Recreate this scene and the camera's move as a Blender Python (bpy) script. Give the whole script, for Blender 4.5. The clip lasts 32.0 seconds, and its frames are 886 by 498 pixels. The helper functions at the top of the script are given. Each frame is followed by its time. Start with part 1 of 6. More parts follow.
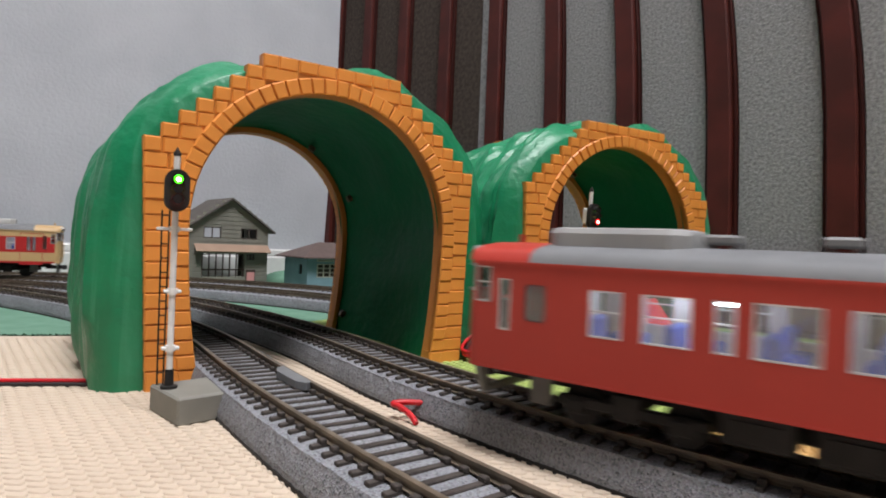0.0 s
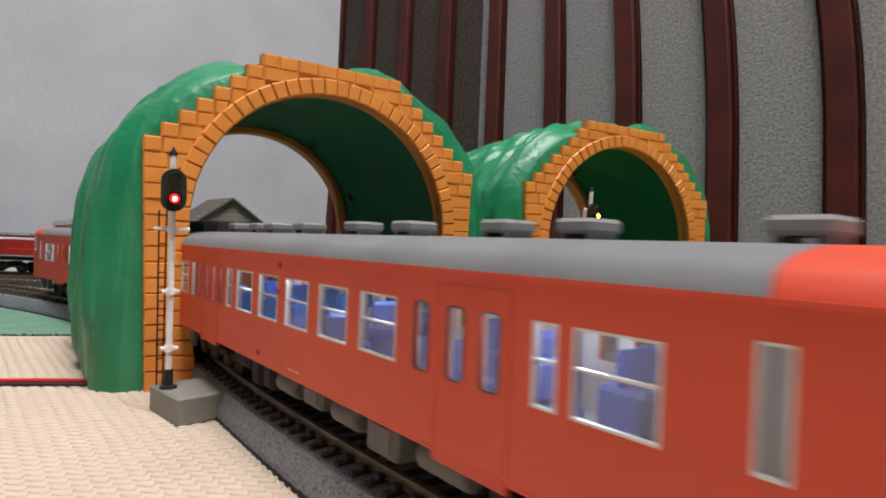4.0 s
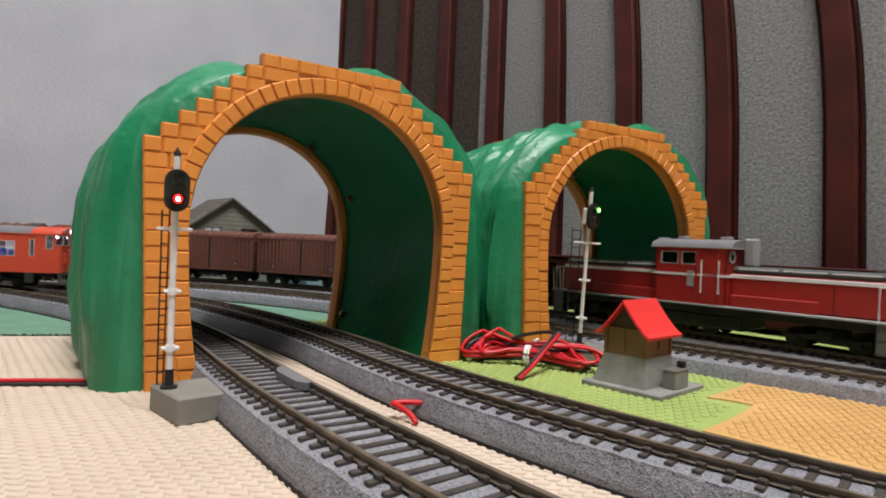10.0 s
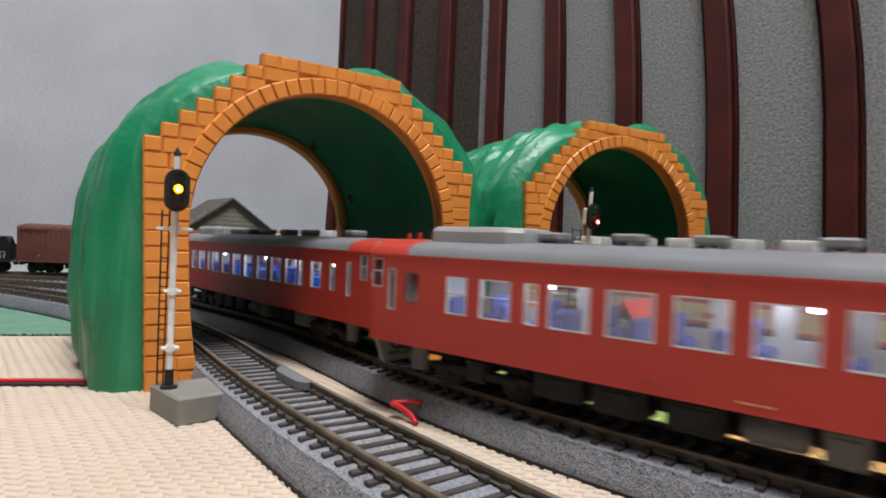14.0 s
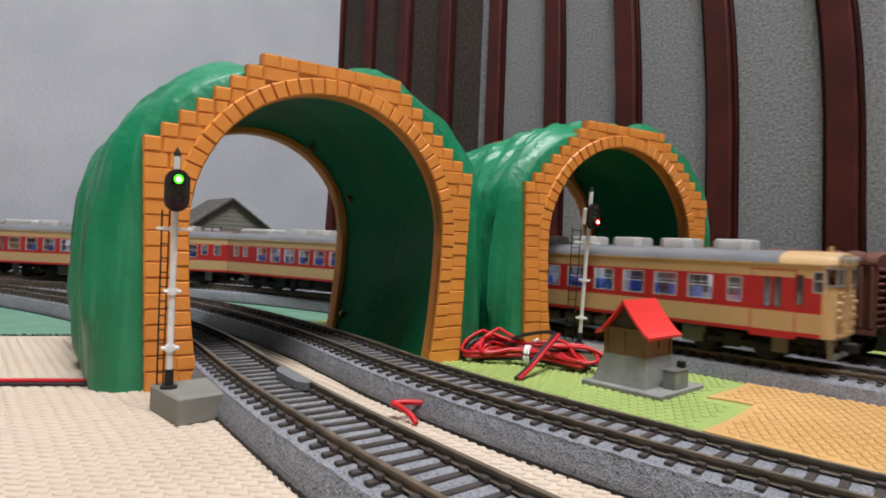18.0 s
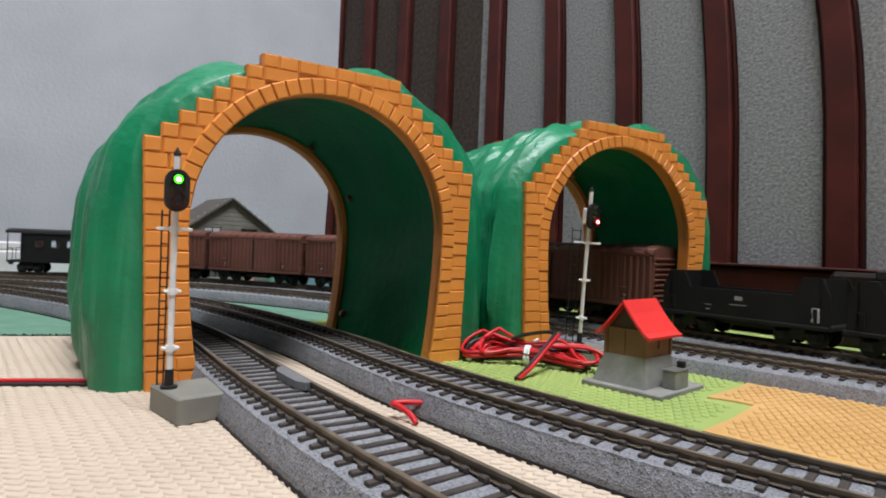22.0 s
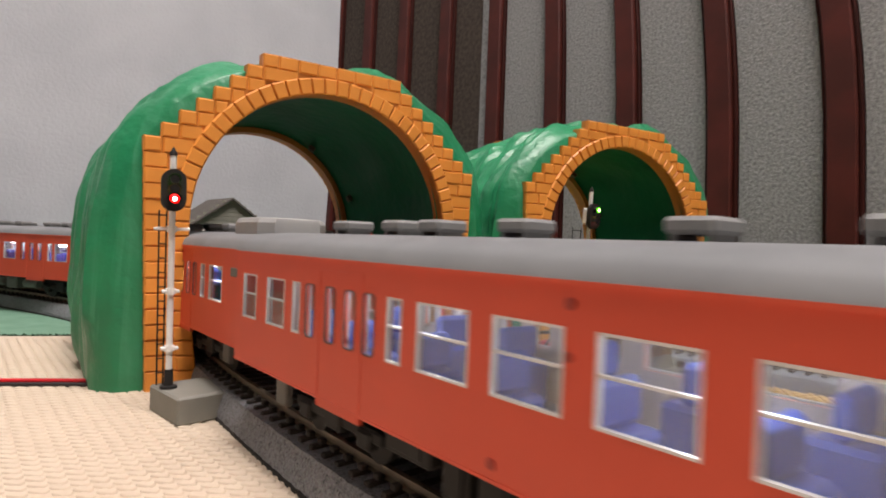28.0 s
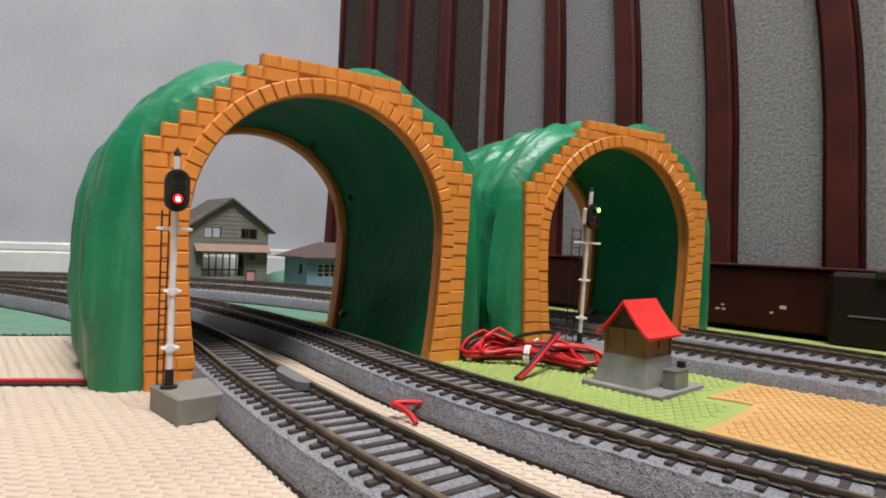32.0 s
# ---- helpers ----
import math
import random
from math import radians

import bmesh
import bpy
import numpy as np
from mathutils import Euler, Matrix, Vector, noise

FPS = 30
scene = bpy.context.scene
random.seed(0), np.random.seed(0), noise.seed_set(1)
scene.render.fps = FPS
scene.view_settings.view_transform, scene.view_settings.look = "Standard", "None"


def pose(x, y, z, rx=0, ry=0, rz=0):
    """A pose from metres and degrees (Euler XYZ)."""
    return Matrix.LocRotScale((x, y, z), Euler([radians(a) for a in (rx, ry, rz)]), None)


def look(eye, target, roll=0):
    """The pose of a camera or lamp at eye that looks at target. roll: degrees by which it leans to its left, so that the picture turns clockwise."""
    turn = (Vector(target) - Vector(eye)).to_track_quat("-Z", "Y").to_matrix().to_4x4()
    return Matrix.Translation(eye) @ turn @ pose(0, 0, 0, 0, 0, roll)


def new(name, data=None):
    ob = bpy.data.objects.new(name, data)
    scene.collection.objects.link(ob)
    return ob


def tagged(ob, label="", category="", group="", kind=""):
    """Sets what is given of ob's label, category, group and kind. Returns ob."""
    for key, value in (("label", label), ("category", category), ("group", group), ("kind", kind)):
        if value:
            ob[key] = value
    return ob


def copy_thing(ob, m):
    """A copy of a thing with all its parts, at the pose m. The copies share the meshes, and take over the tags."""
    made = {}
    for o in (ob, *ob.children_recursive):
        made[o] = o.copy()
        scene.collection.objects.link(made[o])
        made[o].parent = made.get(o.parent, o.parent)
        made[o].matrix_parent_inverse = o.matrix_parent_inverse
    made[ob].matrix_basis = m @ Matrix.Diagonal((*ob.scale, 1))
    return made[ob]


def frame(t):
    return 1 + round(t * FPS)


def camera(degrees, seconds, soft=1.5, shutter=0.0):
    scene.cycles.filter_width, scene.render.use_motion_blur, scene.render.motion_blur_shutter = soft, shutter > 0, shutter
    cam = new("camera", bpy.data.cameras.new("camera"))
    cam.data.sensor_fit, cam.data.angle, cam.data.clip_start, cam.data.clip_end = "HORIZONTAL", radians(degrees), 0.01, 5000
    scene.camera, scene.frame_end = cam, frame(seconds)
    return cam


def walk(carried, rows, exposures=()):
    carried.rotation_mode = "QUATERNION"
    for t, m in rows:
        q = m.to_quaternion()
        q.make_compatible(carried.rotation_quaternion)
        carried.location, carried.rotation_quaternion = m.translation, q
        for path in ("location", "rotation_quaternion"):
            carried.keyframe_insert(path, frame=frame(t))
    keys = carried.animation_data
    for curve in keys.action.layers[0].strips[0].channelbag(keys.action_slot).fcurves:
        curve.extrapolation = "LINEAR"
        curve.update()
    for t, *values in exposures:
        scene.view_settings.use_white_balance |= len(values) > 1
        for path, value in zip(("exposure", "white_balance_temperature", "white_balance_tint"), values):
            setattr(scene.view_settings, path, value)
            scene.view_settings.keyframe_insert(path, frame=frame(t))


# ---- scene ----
cam = camera(72.8, 32.0, soft=1.9, shutter=0.3)
EYE = Vector((0.0, 0.0, 0.0551))
VIEW = look(EYE, EYE + Vector((0.0, math.cos(radians(0.34)), -math.sin(radians(0.34)))), 2.33)
EXPOSURES = [(0.0, 0.0, 6550, 11), (1.0, 0.0, 6300, 9), (2.0, 0.0, 6600, 11), (4.5, 0.0, 6800, 12), (6.0, 0.03, 7050, 14), (8.0, 0.02, 6950, 13), (10.0, 0.0, 6750, 12), (11.0, 0.0, 6550, 10), (13.0, 0.0, 6450, 10), (19.0, 0.0, 6400, 10), (21.0, 0.0, 6280, 9), (23.0, 0.03, 6300, 9), (24.0, 0.03, 6700, 11), (28.0, 0.08, 7250, 15), (29.5, 0.05, 7000, 13), (31.0, 0.05, 6750, 12), (32.0, 0.05, 6700, 12)]
walk(cam, [(0.0, VIEW), (32.0, VIEW)], EXPOSURES)

# ---- light ----
world = bpy.data.worlds.new("room_air")
scene.world = world
world.use_nodes = True
world.node_tree.nodes["Background"].inputs[0].default_value = (0.75, 0.8, 0.9, 1)
world.node_tree.nodes["Background"].inputs[1].default_value = 0.25
scene.view_settings.exposure = 0.0


def area_light(name, place, target, size, power, colour):
    data = bpy.data.lights.new(name, "AREA")
    data.shape, data.size, data.energy, data.color = "SQUARE", size, power, colour
    ob = new(name, data)
    ob.matrix_world = look(place, target)
    return ob


LAMP = Vector((0.25, -0.36, 2.26))
area_light("ceiling_lamp_light", LAMP, LAMP - Vector((0, 0, 1)), 0.8, 71.0, (0.945, 0.945, 1.0))

# ---- materials ----


def material(name, colour, rough=0.5, metal=0.0, second=None, scale=60.0, mix=0.5, bump=0.0, bump_scale=400.0, spec=0.5, dirt=0.12):
    """A surface with broad stains of a second tone, fine grain and fine relief."""
    m = bpy.data.materials.new(name)
    m.use_nodes = True
    nt = m.node_tree
    b = nt.nodes["Principled BSDF"]
    b.inputs["Roughness"].default_value = rough
    b.inputs["Metallic"].default_value = metal
    b.inputs["Specular IOR Level"].default_value = spec
    second = second or tuple(c * (1 - dirt) for c in colour)
    co = nt.nodes.new("ShaderNodeTexCoord")
    n1 = nt.nodes.new("ShaderNodeTexNoise")
    n1.inputs["Scale"].default_value = scale
    n1.inputs["Detail"].default_value = 6.0
    nt.links.new(co.outputs["Object"], n1.inputs["Vector"])
    ramp = nt.nodes.new("ShaderNodeMapRange")
    ramp.inputs[1].default_value, ramp.inputs[2].default_value = 0.5 - 0.25 * mix, 0.5 + 0.25 * mix
    nt.links.new(n1.outputs["Fac"], ramp.inputs[0])
    mx = nt.nodes.new("ShaderNodeMix")
    mx.data_type = "RGBA"
    mx.inputs["A"].default_value = (*colour, 1)
    mx.inputs["B"].default_value = (*second, 1)
    nt.links.new(ramp.outputs[0], mx.inputs["Factor"])
    nt.links.new(mx.outputs["Result"], b.inputs["Base Color"])
    if bump:
        n2 = nt.nodes.new("ShaderNodeTexNoise")
        n2.inputs["Scale"].default_value = bump_scale
        n2.inputs["Detail"].default_value = 4.0
        nt.links.new(co.outputs["Object"], n2.inputs["Vector"])
        bp = nt.nodes.new("ShaderNodeBump")
        bp.inputs["Strength"].default_value = bump
        bp.inputs["Distance"].default_value = 0.3 / bump_scale
        nt.links.new(n2.outputs["Fac"], bp.inputs["Height"])
        nt.links.new(bp.outputs["Normal"], b.inputs["Normal"])
    return m


def woven(name, colour, second):
    """Soft foam with fine pores; its pads are built on it."""
    return material(name, colour, 0.75, second=second, scale=25.0, bump=0.2, bump_scale=1500.0, spec=0.25)


def speckled(name, dark, light, scale, bump):
    """Ballast cast in grey plastic and painted grain by grain."""
    m = material(name, dark, 0.85, second=light, scale=45.0, mix=1.0, spec=0.3)
    nt = m.node_tree
    b = nt.nodes["Principled BSDF"]
    co = nt.nodes.new("ShaderNodeTexCoord")
    vo = nt.nodes.new("ShaderNodeTexVoronoi")
    vo.inputs["Scale"].default_value = scale
    nt.links.new(co.outputs["Object"], vo.inputs["Vector"])
    old = b.inputs["Base Color"].links[0].from_socket
    mx = nt.nodes.new("ShaderNodeMix")
    mx.data_type, mx.blend_type = "RGBA", "MULTIPLY"
    mx.inputs["Factor"].default_value = 0.75
    nt.links.new(old, mx.inputs["A"])
    hue = nt.nodes.new("ShaderNodeHueSaturation")
    hue.inputs["Saturation"].default_value = 0.08
    hue.inputs["Value"].default_value = 1.5
    nt.links.new(vo.outputs["Color"], hue.inputs["Color"])
    nt.links.new(hue.outputs["Color"], mx.inputs["B"])
    nt.links.new(mx.outputs["Result"], b.inputs["Base Color"])
    bp = nt.nodes.new("ShaderNodeBump")
    bp.inputs["Strength"].default_value = bump
    bp.inputs["Distance"].default_value = 0.0006
    nt.links.new(vo.outputs["Distance"], bp.inputs["Height"])
    nt.links.new(bp.outputs["Normal"], b.inputs["Normal"])
    return m


def glow(name, colour, power):
    m = bpy.data.materials.new(name)
    m.use_nodes = True
    b = m.node_tree.nodes["Principled BSDF"]
    b.inputs["Base Color"].default_value = (*colour, 1)
    b.inputs["Emission Color"].default_value = (*colour, 1)
    b.inputs["Emission Strength"].default_value = power
    return m


def clear(name, tint=(0.9, 0.94, 0.97), gloss=0.09):
    m = bpy.data.materials.new(name)
    m.use_nodes = True
    nt = m.node_tree
    nt.nodes.remove(nt.nodes["Principled BSDF"])
    t, g, mx = nt.nodes.new("ShaderNodeBsdfTransparent"), nt.nodes.new("ShaderNodeBsdfGlossy"), nt.nodes.new("ShaderNodeMixShader")
    t.inputs[0].default_value = (*tint, 1)
    g.inputs["Roughness"].default_value = 0.08
    mx.inputs[0].default_value = gloss
    nt.links.new(t.outputs[0], mx.inputs[1])
    nt.links.new(g.outputs[0], mx.inputs[2])
    nt.links.new(mx.outputs[0], nt.nodes["Material Output"].inputs[0])
    return m


WALLPAPER = material("wallpaper", (0.50, 0.515, 0.545), 0.8, second=(0.44, 0.455, 0.485), scale=9.0, bump=0.55, bump_scale=230.0, spec=0.2)
# for walls out of view; its tone sets how much fill light they return
ROOM_UNSEEN = material("unseen_wall_bounce", (0.25, 0.225, 0.20), 0.85, second=(0.20, 0.18, 0.16), scale=6.0)
CEILING = material("ceiling_paint", (0.8, 0.79, 0.77), 0.9)
WHITE_TRIM = material("white_trim", (0.72, 0.72, 0.70), 0.45)
FELT_GREY = material("grey_felt", (0.325, 0.325, 0.32), 0.95, second=(0.155, 0.155, 0.16), scale=420.0, mix=0.9, bump=1.0, bump_scale=520.0, spec=0.1)
FELT_BROWN = material("brown_felt", (0.075, 0.06, 0.05), 0.95, second=(0.045, 0.036, 0.03), scale=220.0, bump=0.8, bump_scale=500.0, spec=0.1)
MAHOGANY = material("mahogany_lacquer", (0.078, 0.014, 0.010), 0.55, second=(0.050, 0.010, 0.007), scale=30.0, spec=0.22)
MAHOGANY_DARK = material("mahogany_base", (0.036, 0.0065, 0.0045), 0.6, second=(0.024, 0.0045, 0.003), scale=25.0, spec=0.12)
BLACK_BOX = material("black_lacquer", (0.016, 0.010, 0.008), 0.6, spec=0.12)
FLOOR_WOOD = material("floor_wood", (0.25, 0.17, 0.10), 0.5, second=(0.19, 0.125, 0.07), scale=8.0)
BEIGE_MAT = woven("beige_woven_mat", (0.57, 0.475, 0.37), (0.53, 0.435, 0.335))
LIME_MAT = woven("lime_woven_mat", (0.33, 0.42, 0.125), (0.285, 0.375, 0.11))
ORANGE_MAT = woven("orange_woven_mat", (0.58, 0.355, 0.135), (0.52, 0.31, 0.11))
FELT_GREEN = material("green_felt", (0.145, 0.27, 0.195), 0.95, second=(0.12, 0.235, 0.165), scale=90.0, bump=0.5, bump_scale=900.0, spec=0.1)
FELT_FRINGE = material("dark_felt_fringe", (0.03, 0.075, 0.045), 0.95, spec=0.1)
BALLAST = speckled("ballast", (0.165, 0.17, 0.183), (0.22, 0.225, 0.238), 2000.0, 0.4)
SLEEPER = material("sleeper", (0.034, 0.028, 0.025), 0.75, second=(0.06, 0.05, 0.043), scale=300.0, bump=0.3, bump_scale=1500.0, spec=0.3)
RAIL = material("rail", (0.17, 0.135, 0.095), 0.5, 0.25, second=(0.11, 0.088, 0.062), scale=120.0)
BRICK = material("orange_plastic", (0.78, 0.295, 0.055), 0.46, second=(0.72, 0.265, 0.047), scale=40.0, bump=0.15, bump_scale=700.0, spec=0.4)
MORTAR = material("orange_plastic_joint", (0.62, 0.22, 0.04), 0.5)
SHELL = material("green_plastic", (0.002, 0.215, 0.088), 0.40, second=(0.0025, 0.158, 0.064), scale=22.0, bump=0.45, bump_scale=160.0, spec=0.5)


def streaked(m, pale, amount):
    """Long pale streaks that run down a surface."""
    nt = m.node_tree
    b = nt.nodes["Principled BSDF"]
    co, mp, n1, n2, rg, mul, mx = (nt.nodes.new("ShaderNode" + k) for k in ("TexCoord", "Mapping", "TexNoise", "TexNoise", "MapRange", "Math", "Mix"))
    mp.inputs["Scale"].default_value = (150.0, 150.0, 16.0)
    nt.links.new(co.outputs["Object"], mp.inputs["Vector"])
    n1.inputs["Scale"].default_value, n1.inputs["Detail"].default_value, n1.inputs["Distortion"].default_value = 1.0, 5.0, 0.8
    nt.links.new(mp.outputs[0], n1.inputs["Vector"])
    rg.inputs[1].default_value, rg.inputs[2].default_value = 0.52, 0.74
    nt.links.new(n1.outputs["Fac"], rg.inputs[0])
    n2.inputs["Scale"].default_value = 28.0
    nt.links.new(co.outputs["Object"], n2.inputs["Vector"])
    mul.operation = "MULTIPLY"
    nt.links.new(rg.outputs[0], mul.inputs[0])
    nt.links.new(n2.outputs["Fac"], mul.inputs[1])
    mx.data_type = "RGBA"
    old = b.inputs["Base Color"].links[0].from_socket
    amp = nt.nodes.new("ShaderNodeMath")
    amp.operation = "MULTIPLY"
    amp.inputs[1].default_value = amount
    nt.links.new(mul.outputs[0], amp.inputs[0])
    nt.links.new(amp.outputs[0], mx.inputs["Factor"])
    nt.links.new(old, mx.inputs["A"])
    mx.inputs["B"].default_value = (*pale, 1)
    nt.links.new(mx.outputs["Result"], b.inputs["Base Color"])
    return m


streaked(SHELL, (0.11, 0.36, 0.22), 0.75)
# the hill's green plastic again, darkened to hold the tunnel's inner shade
BORE = material("green_plastic_shaded", (0.002, 0.140, 0.058), 0.45, second=(0.0015, 0.115, 0.047), scale=22.0, bump=0.35, bump_scale=160.0, spec=0.08)
SCREW = material("screw_boss", (0.10, 0.06, 0.03), 0.5)
VERMILION = material("vermilion_paint", (0.60, 0.070, 0.031), 0.5, second=(0.565, 0.064, 0.028), scale=35.0, spec=0.4)
DEEP_RED = material("deep_red_paint", (0.46, 0.046, 0.030), 0.45, second=(0.43, 0.042, 0.028), scale=35.0, spec=0.4)
CREAM = material("cream_paint", (0.57, 0.38, 0.18), 0.45, second=(0.53, 0.35, 0.165), scale=35.0, spec=0.4)
CRIMSON = material("crimson_paint", (0.46, 0.022, 0.022), 0.45, second=(0.42, 0.02, 0.02), scale=35.0, spec=0.4)
LOCO_RED = material("loco_red_paint", (0.36, 0.022, 0.016), 0.4, second=(0.33, 0.02, 0.015), scale=35.0, spec=0.45)
ROOF_GREY = material("roof_grey", (0.19, 0.195, 0.20), 0.6, second=(0.165, 0.17, 0.175), scale=60.0, spec=0.3)
VENT_GREY = material("vent_grey", (0.31, 0.31, 0.30), 0.55, second=(0.27, 0.27, 0.265), scale=90.0)
DARK_GREY = material("dark_grey_hood", (0.085, 0.09, 0.09), 0.5, second=(0.07, 0.074, 0.074), scale=60.0)
UNDER = material("underframe_black", (0.018, 0.017, 0.016), 0.65, second=(0.027, 0.025, 0.024), scale=120.0, spec=0.2)
UNDER_GREY = material("underframe_grey", (0.136, 0.132, 0.119), 0.6, second=(0.12, 0.115, 0.105), scale=120.0, spec=0.3)
SILVER = material("window_frame", (0.62, 0.60, 0.58), 0.35, 0.2)
BROWN = material("wagon_brown", (0.145, 0.058, 0.040), 0.6, second=(0.12, 0.047, 0.032), scale=50.0, bump=0.1, bump_scale=900.0, spec=0.3)
BLACK = material("wagon_black", (0.012, 0.012, 0.012), 0.5, second=(0.014, 0.014, 0.014), scale=60.0, spec=0.2)
WHITE = material("white_paint", (0.78, 0.78, 0.76), 0.4)
SEAT_BLUE = material("seat_blue", (0.03, 0.075, 0.36), 0.6)
INNER = material("car_interior", (0.46, 0.45, 0.46), 0.6)
LINING = material("car_lining", (0.44, 0.39, 0.39), 0.6)
UNIT_PALE = material("pale_grey_unit", (0.46, 0.45, 0.42), 0.5, second=(0.42, 0.41, 0.385), scale=90.0)
VENT_DARK = material("vent_dark_grey", (0.22, 0.22, 0.215), 0.55, second=(0.19, 0.19, 0.186), scale=90.0)
CHROME = material("dull_chrome", (0.42, 0.41, 0.40), 0.32, 0.5, second=(0.36, 0.35, 0.34), scale=90.0)
PLOUGH = material("plough_grey", (0.20, 0.205, 0.19), 0.55, second=(0.17, 0.175, 0.16), scale=90.0)
GLASS = clear("window_glass")
DARK_GLASS = clear("dark_window_glass", (0.62, 0.65, 0.68), 0.20)
LAMP_WHITE = glow("headlamp_glow", (1.0, 0.95, 1.0), 14.0)
LAMP_SIGN = glow("sign_glow", (0.82, 0.74, 1.0), 7.0)
LAMP_ROOM = glow("carriage_lamp_glow", (0.85, 0.92, 1.0), 30.0)
LENS_GREEN = glow("green_lens_lit", (0.06, 0.8, 0.01), 2.2)
LENS_YELLOW = glow("yellow_lens_lit", (1.0, 0.5, 0.0), 2.2)
LENS_RED = glow("red_lens_lit", (1.0, 0.003, 0.003), 2.6)
CORES = {"green": glow("green_lamp_core", (0.55, 1.0, 0.45), 8.0), "yellow": glow("yellow_lamp_core", (1.0, 0.85, 0.35), 8.0), "red": glow("red_lamp_core", (1.0, 0.62, 0.62), 8.0)}
LENS_OFF = material("lens_dark", (0.015, 0.014, 0.014), 0.25)
CONCRETE = material("grey_concrete", (0.27, 0.27, 0.25), 0.85, second=(0.22, 0.22, 0.205), scale=160.0, bump=0.5, bump_scale=900.0, spec=0.2)
SIGNAL_BASE = material("signal_base_grey", (0.22, 0.215, 0.185), 0.65, second=(0.19, 0.185, 0.16), scale=60.0)
HUT_WOOD = material("brown_boards", (0.24, 0.12, 0.062), 0.6, second=(0.18, 0.09, 0.045), scale=90.0, bump=0.3, bump_scale=600.0)
HUT_ROOF = material("red_roof", (0.78, 0.035, 0.03), 0.5, second=(0.72, 0.03, 0.028), scale=60.0)
WIRE_RED = material("red_wire", (0.55, 0.012, 0.018), 0.35)
WIRE_BLACK = material("black_wire", (0.02, 0.012, 0.012), 0.4)
TIE_WHITE = material("cable_tie", (0.75, 0.75, 0.72), 0.4)
HOUSE_GREY = material("grey_siding", (0.24, 0.235, 0.195), 0.75, second=(0.21, 0.205, 0.17), scale=80.0)
HOUSE_ROOF = material("dark_shingle", (0.10, 0.088, 0.075), 0.7, second=(0.08, 0.07, 0.06), scale=120.0)
AWNING = material("tan_awning", (0.34, 0.23, 0.16), 0.7)
HOUSE_BLUE = material("blue_siding", (0.22, 0.35, 0.40), 0.7, second=(0.19, 0.31, 0.36), scale=80.0)
HOUSE_CREAM = material("cream_trim", (0.55, 0.52, 0.42), 0.6)
BROWN_ROOF = material("brown_tile", (0.12, 0.085, 0.075), 0.65, second=(0.10, 0.07, 0.062), scale=120.0)
PINK = material("pink_board", (0.62, 0.28, 0.27), 0.6)
DARK_WOOD = material("dark_wood", (0.05, 0.032, 0.022), 0.6)
PLUG = material("dark_red_cap", (0.30, 0.03, 0.016), 0.6)
SEAL = material("brown_rubber_seal", (0.085, 0.045, 0.04), 0.6)
SENSOR = material("sensor_grey", (0.19, 0.195, 0.20), 0.5)

# ---- mesh building ----


